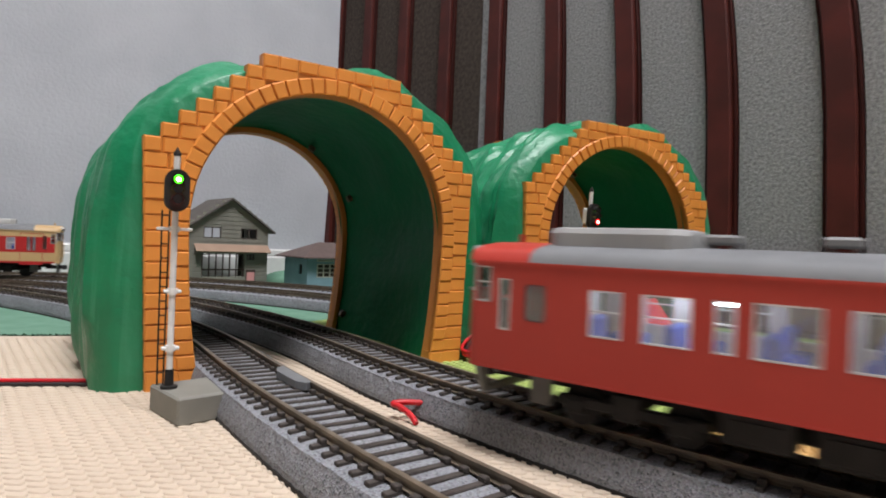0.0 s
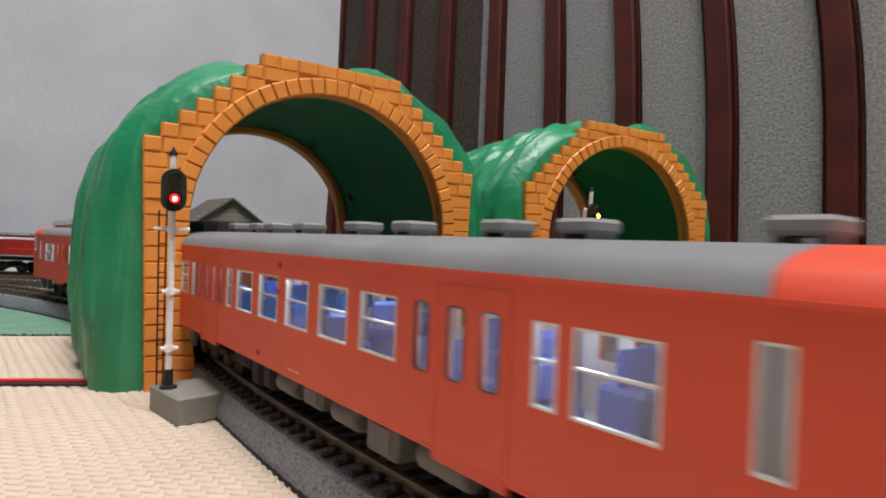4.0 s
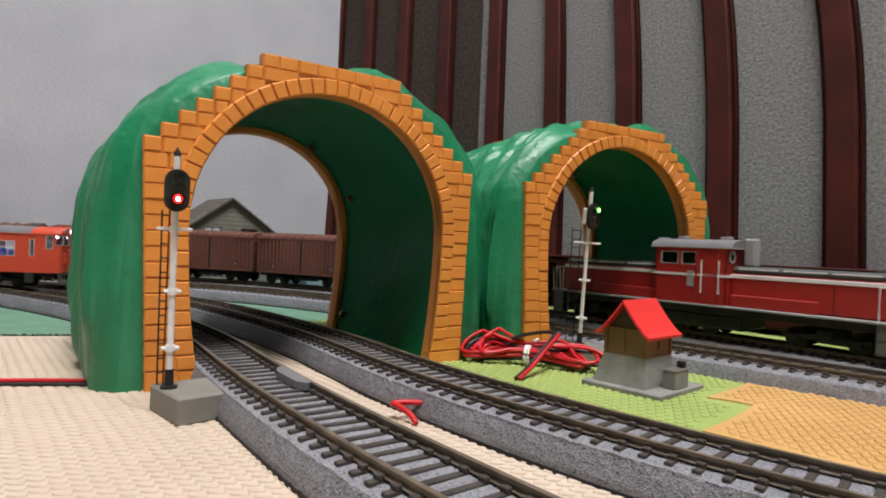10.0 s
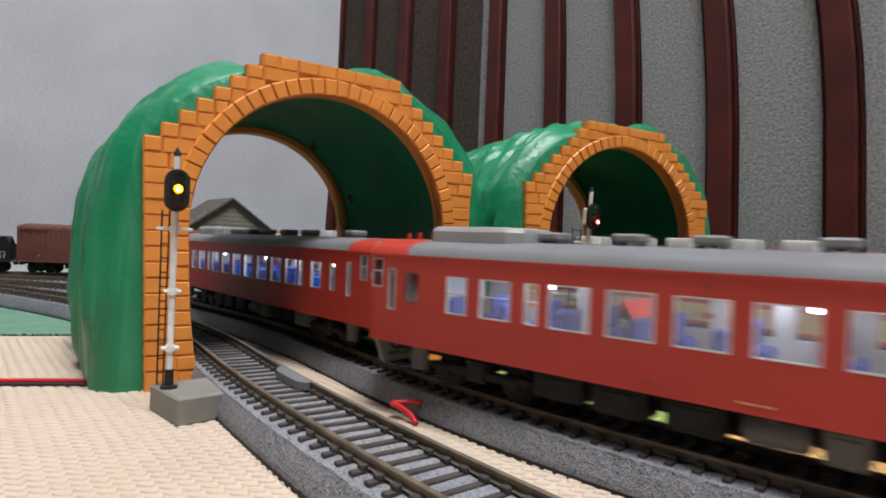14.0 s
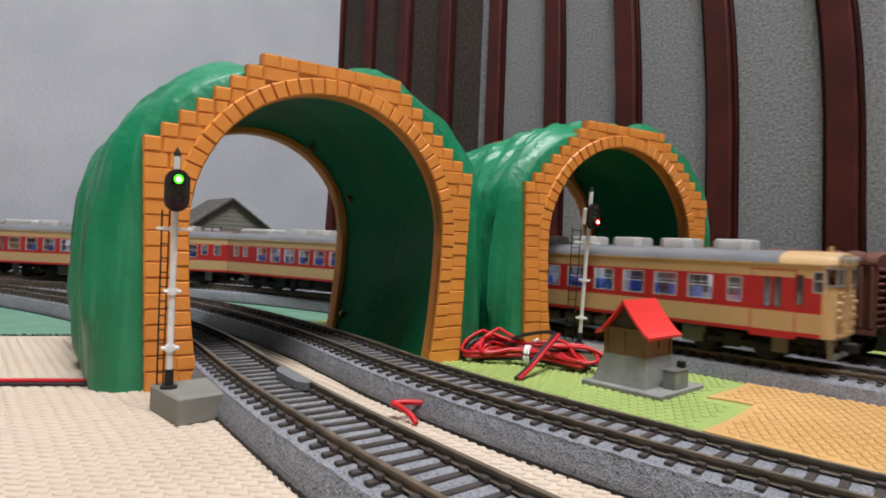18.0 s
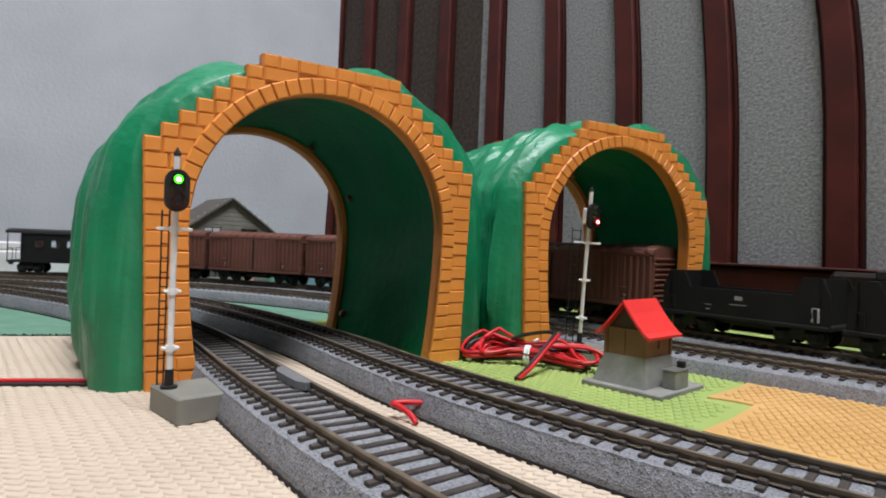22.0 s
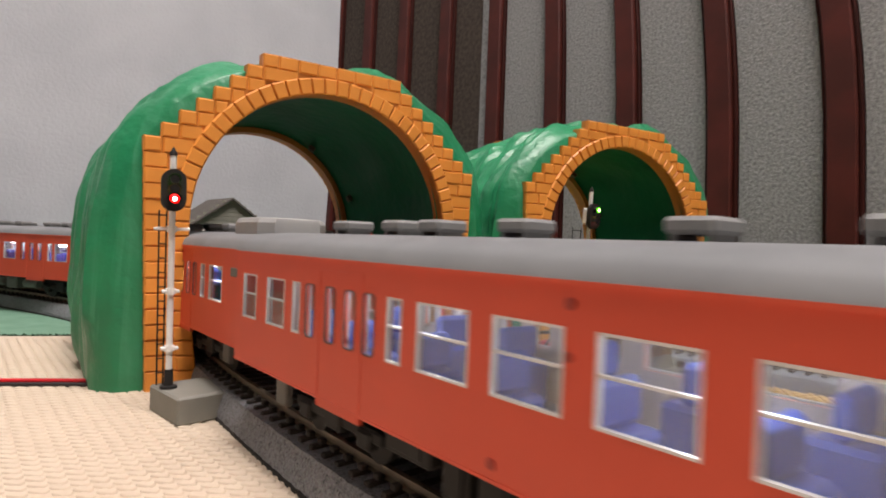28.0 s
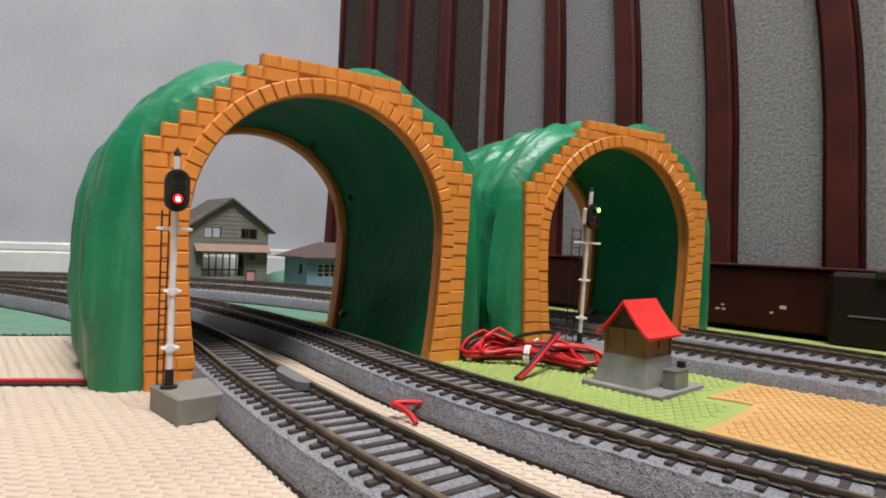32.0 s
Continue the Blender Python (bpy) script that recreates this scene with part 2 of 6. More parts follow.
class Build:
    """Gathers boxes, tubes and sheets into one mesh."""

    def __init__(self):
        self.v, self.f, self.m, self.cur, self.weld = [], [], [], 0, False

    def add(self, verts, faces):
        n = len(self.v)
        self.v += [tuple(p) for p in verts]
        self.f += [tuple(n + i for i in f) for f in faces]
        self.m += [self.cur] * len(faces)
        return self

    def box(self, x0, x1, y0, y1, z0, z1, c=0.0):
        """A box, its edges cut by c."""
        if c <= 0:
            v = [(x, y, z) for x in (x0, x1) for y in (y0, y1) for z in (z0, z1)]
            return self.add(v, [(0, 1, 3, 2), (4, 6, 7, 5), (0, 4, 5, 1), (2, 3, 7, 6), (0, 2, 6, 4), (1, 5, 7, 3)])
        c = min(c, (x1 - x0) * 0.45, (y1 - y0) * 0.45, (z1 - z0) * 0.45)
        lo, hi = (x0, y0, z0), (x1, y1, z1)
        ids, v = {}, []
        for k in range(8):
            s = ((k >> 2) & 1, (k >> 1) & 1, k & 1)
            for ax in range(3):
                p = [(hi[i] - (c if i != ax else 0)) if s[i] else (lo[i] + (c if i != ax else 0)) for i in range(3)]
                ids[s, ax] = len(v)
                v.append(p)
        f = []
        for ax in range(3):
            a, b = [i for i in range(3) if i != ax]
            for side in (0, 1):
                loop = []
                for p, q in ((0, 0), (1, 0), (1, 1), (0, 1)):
                    s = [0, 0, 0]
                    s[ax], s[a], s[b] = side, p, q
                    loop.append(ids[tuple(s), ax])
                f.append(tuple(loop) if (side == 1) == (ax != 1) else tuple(reversed(loop)))
            for p in (0, 1):
                for q in (0, 1):
                    s0, s1 = [0, 0, 0], [0, 0, 0]
                    s0[a], s0[b], s1[a], s1[b] = p, q, p, q
                    s0[ax], s1[ax] = 0, 1
                    s0, s1 = tuple(s0), tuple(s1)
                    f.append((ids[s0, a], ids[s1, a], ids[s1, b], ids[s0, b]))
        for k in range(8):
            s = ((k >> 2) & 1, (k >> 1) & 1, k & 1)
            f.append(tuple(ids[s, ax] for ax in range(3)))
        return self.add(v, f)

    def tube(self, pts, r, n=8, cap=True, up=(0.13, 0.31, 0.94)):
        """A round bar along points; r may be one radius or one per point."""
        pts = [Vector(p) for p in pts]
        rs = r if isinstance(r, (list, tuple)) else [r] * len(pts)
        verts = []
        for i, p in enumerate(pts):
            d = (pts[min(i + 1, len(pts) - 1)] - pts[max(i - 1, 0)]).normalized()
            u = d.cross(Vector(up))
            u = u.normalized() if u.length > 1e-6 else d.orthogonal().normalized()
            w = d.cross(u)
            verts += [p + rs[i] * (math.cos(2 * math.pi * k / n) * u + math.sin(2 * math.pi * k / n) * w) for k in range(n)]
        f = [(i * n + k, i * n + (k + 1) % n, (i + 1) * n + (k + 1) % n, (i + 1) * n + k) for i in range(len(pts) - 1) for k in range(n)]
        if cap:
            f += [tuple(reversed(range(n))), tuple((len(pts) - 1) * n + k for k in range(n))]
        return self.add(verts, f)

    def sweep(self, rows, closed=False, cap=True):
        """Skin over rows of equal length."""
        n = len(rows[0])
        f = []
        for i in range(len(rows) - 1):
            for k in range(n if closed else n - 1):
                f.append((i * n + k, i * n + (k + 1) % n, (i + 1) * n + (k + 1) % n, (i + 1) * n + k))
        if cap and closed:
            f += [tuple(reversed(range(n))), tuple((len(rows) - 1) * n + k for k in range(n))]
        return self.add([p for r in rows for p in r], f)

    def prism(self, outline, axis, a, b):
        """An outline of (u, v) drawn out along an axis from a to b."""
        put = {"x": lambda u, v, w: (w, u, v), "y": lambda u, v, w: (u, w, v), "z": lambda u, v, w: (u, v, w)}[axis]
        return self.sweep([[put(u, v, w) for u, v in outline] for w in (a, b)], closed=True)

    def panel(self, u0, u1, v0, v1, holes, put, thick):
        """A sheet with square holes, drawn by put(u, v, depth)."""
        self.weld = True
        us = sorted({u0, u1, *(min(max(h[k], u0), u1) for h in holes for k in (0, 1))})
        vs = sorted({v0, v1, *(min(max(h[k], v0), v1) for h in holes for k in (2, 3))})

        def solid(i, j):
            if not (0 <= i < len(us) - 1 and 0 <= j < len(vs) - 1):
                return False
            cu, cv = (us[i] + us[i + 1]) / 2, (vs[j] + vs[j + 1]) / 2
            return not any(h[0] < cu < h[1] and h[2] < cv < h[3] for h in holes)

        for i in range(len(us) - 1):
            for j in range(len(vs) - 1):
                if not solid(i, j):
                    continue
                a, b, c, d = us[i], us[i + 1], vs[j], vs[j + 1]
                self.add([put(a, c, 0), put(b, c, 0), put(b, d, 0), put(a, d, 0)], [(0, 1, 2, 3)])
                self.add([put(a, c, thick), put(b, c, thick), put(b, d, thick), put(a, d, thick)], [(3, 2, 1, 0)])
                for (di, dj, p, q) in ((-1, 0, (a, d), (a, c)), (1, 0, (b, c), (b, d)), (0, -1, (a, c), (b, c)), (0, 1, (b, d), (a, d))):
                    if not solid(i + di, j + dj):
                        self.add([put(*p, 0), put(*q, 0), put(*q, thick), put(*p, thick)], [(3, 2, 1, 0)])
        return self

    def mesh(self, name, *mats):
        me = bpy.data.meshes.new(name)
        me.from_pydata(self.v, [], self.f)
        for m in mats:
            me.materials.append(m)
        if any(self.m):
            me.polygons.foreach_set("material_index", self.m)
        bm = bmesh.new()
        bm.from_mesh(me)
        if self.weld:
            bmesh.ops.remove_doubles(bm, verts=bm.verts, dist=2e-6)
        bmesh.ops.recalc_face_normals(bm, faces=bm.faces)
        bm.to_mesh(me)
        bm.free()
        return me


def smooth(ob, degrees=35):
    ob.data.shade_smooth()
    ob.data.set_sharp_from_angle(angle=radians(degrees))
    return ob


def thing(name, label, category, place=None, group="", kind=""):
    ob = tagged(new(name), label, category, group, kind)
    ob.empty_display_size = 0.01
    if place is not None:
        ob.matrix_basis = place
    return ob


def part(name, made, mat, parent, label="", at=None, soft=0):
    """One mesh under a thing or part. made: a Build or a ready mesh."""
    me = made if isinstance(made, bpy.types.Mesh) else made.mesh(name, *(mat if isinstance(mat, (list, tuple)) else (mat,)))
    ob = new(name, me)
    ob.parent = parent
    if label:
        ob["label"] = label
    if at is not None:
        ob.matrix_basis = at
    if soft:
        smooth(ob, soft)
    return ob


def solo(name, made, mat, label, category, kind="", place=None, soft=0):
    ob = new(name, made.mesh(name, *(mat if isinstance(mat, (list, tuple)) else (mat,))))
    tagged(ob, label, category, "", kind)
    if place is not None:
        ob.matrix_basis = place
    if soft:
        smooth(ob, soft)
    return ob


# ---- tracks: where the rails run ----
RAIL_TOP = 0.0105
GAUGE = 0.0085
STEP = 0.004
PLAN = {  # start, heading, bends (length, curvature), then the way round behind
    "inner": ((0.0367, 0.0782, 41.04), ((0.2, -0.76), (0.2, 1.80), (0.12, 1.383), (0.17, 6.8)), ((-0.575, 0.20), (-0.66, -0.06), (-0.63, -0.36), (-0.50, -0.62), (-0.05, -0.74), (0.24, -0.55), (0.285, -0.29), (0.200, -0.112), (0.1110, -0.0165))),
    "second": ((0.1039, 0.1087, 51.44), ((0.2, -1.61), (0.2, 1.296), (0.20, 2.41), (0.13, 5.0)), ((-0.63, 0.25), (-0.73, -0.05), (-0.70, -0.36), (-0.55, -0.69), (-0.03, -0.81), (0.31, -0.60), (0.355, -0.30), (0.265, -0.035))),
    "third": ((0.2056, 0.2141, 43.32), ((0.2, 0.027), (0.2, 1.03), (0.2, 2.186), (0.08, 2.4425), (0.10, 3.8)), ((-0.66, 0.33), (-0.79, 0.03), (-0.78, -0.36), (-0.56, -0.76), (0.0, -0.88), (0.38, -0.64), (0.43, -0.28), (0.355, 0.025))),
    "outer": ((0.2492, 0.2232, 29.44), ((0.2, 1.01), (0.2, 1.139), (0.2, 1.586), (0.13, 2.123), (0.12, 3.6)), ((-0.70, 0.41), (-0.86, 0.10), (-0.90, -0.34), (-0.62, -0.82), (0.0, -0.95), (0.44, -0.68), (0.495, -0.26), (0.415, 0.06))),
}


def lay(plan):
    """Points of a closed track every few millimetres."""
    (x, y, th), bends, round_way = plan
    a = radians(th)
    pts = []
    curve = [k for length, k in bends for _ in range(round(length / STEP))]
    for k in curve + [curve[-1]]:
        pts.append(Vector((x, y)))
        x -= STEP * math.sin(a + k * STEP / 2)
        y += STEP * math.cos(a + k * STEP / 2)
        a += k * STEP
    knots = [pts[-4], pts[-1], *(Vector(p) for p in round_way), pts[0], pts[3]]
    for i in range(1, len(knots) - 2):
        p0, p1, p2, p3 = knots[i - 1:i + 3]
        m = max(2, round((p2 - p1).length / STEP))
        if i == 1:
            p0 = p2 - (p1 - p0).normalized() * 2 * (p2 - p1).length
        if i == len(knots) - 3:
            p3 = p1 + (p3 - p2).normalized() * 2 * (p2 - p1).length
        for k in range(1, m + 1):
            t = k / m
            q = 0.5 * (2 * p1 + (p2 - p0) * t + (2 * p0 - 5 * p1 + 4 * p2 - p3) * t * t + (3 * p1 - p0 - 3 * p2 + p3) * t ** 3)
            pts.append(q)
    pts.pop()
    return pts


class Track:
    def __init__(self, plan):
        self.p = lay(plan)
        loop = self.p + [self.p[0]]
        d = [(b - a).length for a, b in zip(loop, loop[1:])]
        self.s = np.concatenate([[0.0], np.cumsum(d)])
        self.x = np.array([q.x for q in loop])
        self.y = np.array([q.y for q in loop])
        self.length = float(self.s[-1])

    def at(self, s):
        s = s % self.length
        return Vector((float(np.interp(s, self.s, self.x)), float(np.interp(s, self.s, self.y))))

    def way(self, s):
        return (self.at(s + 0.004) - self.at(s - 0.004)).normalized()

    def car(self, s, half, back):
        """Where a vehicle stands whose bogies are half apart from its middle s; back turns it round."""
        a, b = self.at(s - half), self.at(s + half)
        c, d = (a + b) / 2, b - a
        return pose(c.x, c.y, RAIL_TOP, 0, 0, math.degrees(math.atan2(d.y, d.x)) - 90 + (180 if back else 0))


TRACKS = {k: Track(v) for k, v in PLAN.items()}

# ---- room ----
SLAT_GAP = 0.0838
FOLD_ANGLE, WALL_ANGLE = -48.0, 38.0
SCREEN = pose(0.0522, 0.66, -0.0015, -2.4, 0, FOLD_ANGLE)
SLAT_LEAN = -0.045
SLAT_BOW = 0.13
CORNER = Vector((-0.171, 0.917))
ALONG, OUT = Vector((0.656, -0.754)), Vector((-0.788, -0.616))


def room():
    far = [CORNER + OUT * -0.02 + ALONG * -0.08, CORNER + ALONG * 4.2 + OUT * -0.02, CORNER + ALONG * 4.2 + OUT * 4.2, CORNER + ALONG * -0.08 + OUT * 4.2]
    b = Build().prism([tuple(p) for p in far], "z", -0.03, -0.0046)
    solo("ground", b, FLOOR_WOOD, "brown wooden floor under the mats", "floor", "structure")
    b = Build().box(-4.2, 0.0, 0.0, 0.1, -0.03, 2.4)
    solo("wall_back", b, WALLPAPER, "pale grey textured wallpaper on a room wall", "wall", "structure", pose(CORNER.x, CORNER.y, 0, 0, 0, WALL_ANGLE))
    b = Build().box(-4.2, -0.001, -0.010, 0.0, -0.0015, 0.030, 0.002).box(-4.2, -0.001, -0.006, 0.0, 0.030, 0.040, 0.002)
    solo("baseboard", b, WHITE_TRIM, "white moulded baseboard along the papered wall", "baseboard", "structure", pose(CORNER.x, CORNER.y, 0, 0, 0, WALL_ANGLE))
    b = Build().box(0.0, 4.2, 0.10, 0.2, -0.03, 2.4)
    solo("wall_side", b, WALLPAPER, "pale grey wall behind the slatted screen", "wall", "structure", pose(CORNER.x, CORNER.y, 0, 0, 0, FOLD_ANGLE))
    # two walls out of view, added to close the room and bounce light
    p = CORNER + OUT * 4.2
    b = Build().box(0.0, 4.2, -0.1, 0.0, -0.03, 2.4)
    solo("wall_front", b, ROOM_UNSEEN, "unseen brown room wall added for bounce light", "wall", "structure", pose(p.x, p.y, 0, 0, 0, FOLD_ANGLE))
    p = CORNER + ALONG * 4.2
    b = Build().box(-4.2, 0.0, -0.1, 0.0, -0.03, 2.4)
    solo("wall_end", b, ROOM_UNSEEN, "unseen brown room wall added for bounce light", "wall", "structure", pose(p.x, p.y, 0, 0, 0, WALL_ANGLE))
    b = Build().prism([tuple(q) for q in far], "z", 2.4, 2.46)
    solo("ceiling", b, CEILING, "white painted ceiling", "ceiling", "structure")
    lamp = thing("ceiling_lamp", "square white ceiling lamp with a lit diffuser", "lamp", pose(LAMP.x, LAMP.y, 2.28))
    part("housing", Build().box(-0.44, 0.44, -0.44, 0.44, 0.04, 0.12, 0.02), WHITE_TRIM, lamp)
    part("diffuser", Build().box(-0.41, 0.41, -0.41, 0.41, 0.02, 0.04, 0.006), glow("diffuser_glow", (1.0, 0.96, 0.9), 6.0), lamp)


def screen():
    """A tall folding screen: mahogany slats over felt, on a base board."""
    levels = (0.05, 0.12, 0.16, 0.20, 0.23, 0.26, 0.29, 0.32, 0.36, 0.60, 1.75)

    def strip(x0, x1, y0, y1, c=0.0008):
        """An upright strip that leans, and bows a little more the nearer it stands to the free end."""
        rows = []
        for z in levels:
            lean = SLAT_LEAN * z - SLAT_BOW * max(0.0, x0 / SLAT_GAP) * (min(max(z, 0.14), 0.36) - 0.14) ** 2
            o = [(x0, y1), (x0, y0 + c), (x0 + c, y0), (x1 - c, y0), (x1, y0 + c), (x1, y1)]
            rows.append([(x + lean, y, z) for x, y in o])
        return Build().sweep(rows, closed=True)

    s = thing("slatted_screen", "tall screen of grey felt panels between mahogany slats", "screen", SCREEN)
    for n in range(-5, 12):
        x = n * SLAT_GAP
        part("slat", strip(x - 0.0094, x + 0.0094, -0.008, 0.004, 0.0012), MAHOGANY, s)
        for e in (-1, 1):
            part("slat_edging", strip(*sorted((x + e * 0.0094, x + e * 0.0124)), -0.0035, 0.004), MAHOGANY_DARK, s)
    for n in range(-5, 11):
        x0, x1 = n * SLAT_GAP + 0.0124, (n + 1) * SLAT_GAP - 0.0124
        dark = n < -1
        if n == -1:
            part("felt_panel", strip(x0, x1 - 0.014, 0.0, 0.012), FELT_BROWN, s, "dark brown felt panel")
            part("edge_strip", strip(x1 - 0.013, x1, -0.001, 0.012), FELT_GREY, s, "pale grey edge strip")
            continue
        part("felt_panel", strip(x0, x1, 0.0, 0.012), FELT_BROWN if dark else FELT_GREY, s, "dark brown felt panel" if dark else "")
    part("base_board", Build().box(-5 * SLAT_GAP, 11.2 * SLAT_GAP, -0.016, 0.012, 0.0052, 0.0495, 0.002), MAHOGANY_DARK, s, "dark mahogany base board with small chips")
    # added black strip: fills the gap below the board with its shadow
    part("plinth", Build().box(-5 * SLAT_GAP, 11.2 * SLAT_GAP, 0.002, 0.011, 0.0, 0.0054), BLACK_BOX, s, "black strip for the shadow gap under the base board")
    part("base_cap", Build().box(-5 * SLAT_GAP, 11.2 * SLAT_GAP, -0.018, 0.0, 0.0497, 0.0515, 0.0006), MAHOGANY, s)
    rnd = random.Random(4)
    for k in range(7):
        x, z = 0.246 + rnd.uniform(0, 0.06), rnd.uniform(0.016, 0.023)
        w = rnd.uniform(0.0006, 0.0022)
        part("paint_chip", Build().box(x - w, x + w, -0.0164, -0.0159, z - w * 0.6, z + w * 0.6, 0.0001), HOUSE_CREAM, s)
    b = Build().box(0.0, 0.30, -0.03, 0.03, 0.0, 0.050, 0.003)
    box = thing("storage_case", "low black lacquered case against the screen", "case", pose(0.277, 0.417, -0.0015, 0, 0, -47))
    part("case_body", b, BLACK_BOX, box)
    part("case_lid_seam", Build().box(0.012, 0.29, -0.0306, -0.0298, 0.0215, 0.0222), SENSOR, box)
    part("latch", Build().box(0.026, 0.046, -0.032, -0.0295, 0.046, 0.052, 0.001), UNDER, box)


def inside(p, outline):
    x, y = p
    hit = False
    for (x0, y0), (x1, y1) in zip(outline, outline[1:] + outline[:1]):
        if (y0 > y) != (y1 > y) and x < x0 + (y - y0) / (y1 - y0) * (x1 - x0):
            hit = not hit
    return hit


def pads(mat, top, outline, area, cell, turn, lift, paint, rim=0.001, under=None):
    """Rows of low rounded pads pressed into a foam mat, each row set off by half a pad."""
    b = Build()
    (wide, deep), (x0, x1, y0, y1) = cell, area
    c, s = math.cos(radians(turn)), math.sin(radians(turn))
    rnd = random.Random(3)
    reach = int(1.2 / deep)
    for j in range(-reach, reach):
        for i in range(-int(1.2 / wide), int(1.2 / wide)):
            u, v = (i + 0.5 * (j % 2)) * wide, j * deep
            x, y = u * c - v * s, u * s + v * c
            if not (x0 < x < x1 and y0 < y < y1):
                continue
            if under and any(inside((x + a * 0.004, y + d * 0.004), under) for a in (-1, 0, 1) for d in (-1, 0, 1)):
                continue
            e = 0.3 * wide + rim
            if not all(inside((x + a * e, y + d * e), outline) for a in (-1, 1) for d in (-1, 1)):
                continue
            hw, hd, h = wide * 0.39, deep * 0.42, lift * rnd.uniform(0.85, 1.1)
            rows = []
            for k, z in ((1.0, -0.0001), (0.93, 0.7 * h), (0.80, 0.97 * h), (0.45, h)):
                ring = [(hw * k, hd * k * 0.55), (hw * k * 0.72, hd * k), (-hw * k * 0.72, hd * k), (-hw * k, hd * k * 0.55), (-hw * k, -hd * k * 0.55), (-hw * k * 0.72, -hd * k), (hw * k * 0.72, -hd * k), (hw * k, -hd * k * 0.55)]
                rows.append([(x + p * c - q * s, y + p * s + q * c, top + z) for p, q in ring])
            n = 8
            f = [(r * n + k, r * n + (k + 1) % n, (r + 1) * n + (k + 1) % n, (r + 1) * n + k) for r in range(3) for k in range(n)]
            b.add([p for r in rows for p in r], f + [tuple(3 * n + k for k in range(n))])
    ob = tagged(part("pad_relief", b, paint, mat, soft=80), kind="stuff")
    return ob


BEIGE_TOP = -0.0020


def mats():
    t2 = TRACKS["second"]
    edge = [tuple(t2.at(s)) for s in np.linspace(0.30, 0.0, 16)]
    out = [(-0.155, 0.338), *edge, (0.24, 0.0), (0.24, -0.95), (-1.0, -0.95), (-1.0, 0.10)]
    m = solo("play_mat", Build().prism(out, "z", -0.0046, BEIGE_TOP), BEIGE_MAT, "beige foam mat with a basket weave surface", "mat")
    pads(m, BEIGE_TOP, out, (-0.34, 0.14, 0.075, 0.34), (0.0056, 0.0027), -7, 0.00052, BEIGE_MAT, 0.006)
    sheet = [(-1.0, 0.10), (-0.155, 0.338), *edge, (0.24, 0.0), (0.24, -0.95), (1.1, -0.55), tuple(CORNER + OUT * 0.002 + ALONG * 0.002), (-1.0, 0.268)]
    solo("felt_sheet", Build().prism(sheet, "z", -0.0046, -0.0016), FELT_GREEN, "green felt sheet spread over the floor", "mat")
    b, rnd = Build(), random.Random(9)
    for k in range(420):
        t = k / 420
        x, y = -0.45 + 0.295 * t, 0.255 + 0.083 * t
        b.tube([(x, y, -0.0022), (x + rnd.uniform(-0.0012, 0.0012), y - rnd.uniform(0.0006, 0.0026), -0.0014 + rnd.uniform(-0.0003, 0.0008))], [0.0006, 0.0003], 5)
    tagged(part("frayed_edge", b, FELT_FRINGE, bpy.data.objects["felt_sheet"]), kind="stuff")
    far = [CORNER + ALONG * d + OUT * 0.001 for d in (1.0, 0.36)]
    out = [*edge, (0.24, 0.0), (0.62, -0.1), *(tuple(p) for p in far), (-0.075, 0.43), (-0.092, 0.398)]
    m = solo("play_mat", Build().prism(out, "z", -0.0016, 0.0), LIME_MAT, "lime green foam mat with a basket weave surface", "mat")
    over = [(0.083, 0.187), (0.1005, 0.2035), (0.1179, 0.223), (0.112, 0.2285), (0.1045, 0.2325), (0.118, 0.245), (0.128, 0.2535), (0.135, 0.262), (0.20, 0.205), (0.32, 0.07), (0.26, 0.02), (0.16, 0.11)]
    pads(m, 0.0, out, (0.0, 0.22, 0.16, 0.34), (0.0050, 0.0030), 72, 0.00055, LIME_MAT, under=over)
    m = solo("play_mat", Build().prism(over, "z", 0.0, 0.0007), ORANGE_MAT, "orange foam mat piece with a jigsaw edge", "mat")
    pads(m, 0.0007, over, (0.07, 0.26, 0.09, 0.27), (0.0050, 0.0030), 72, 0.00060, ORANGE_MAT)


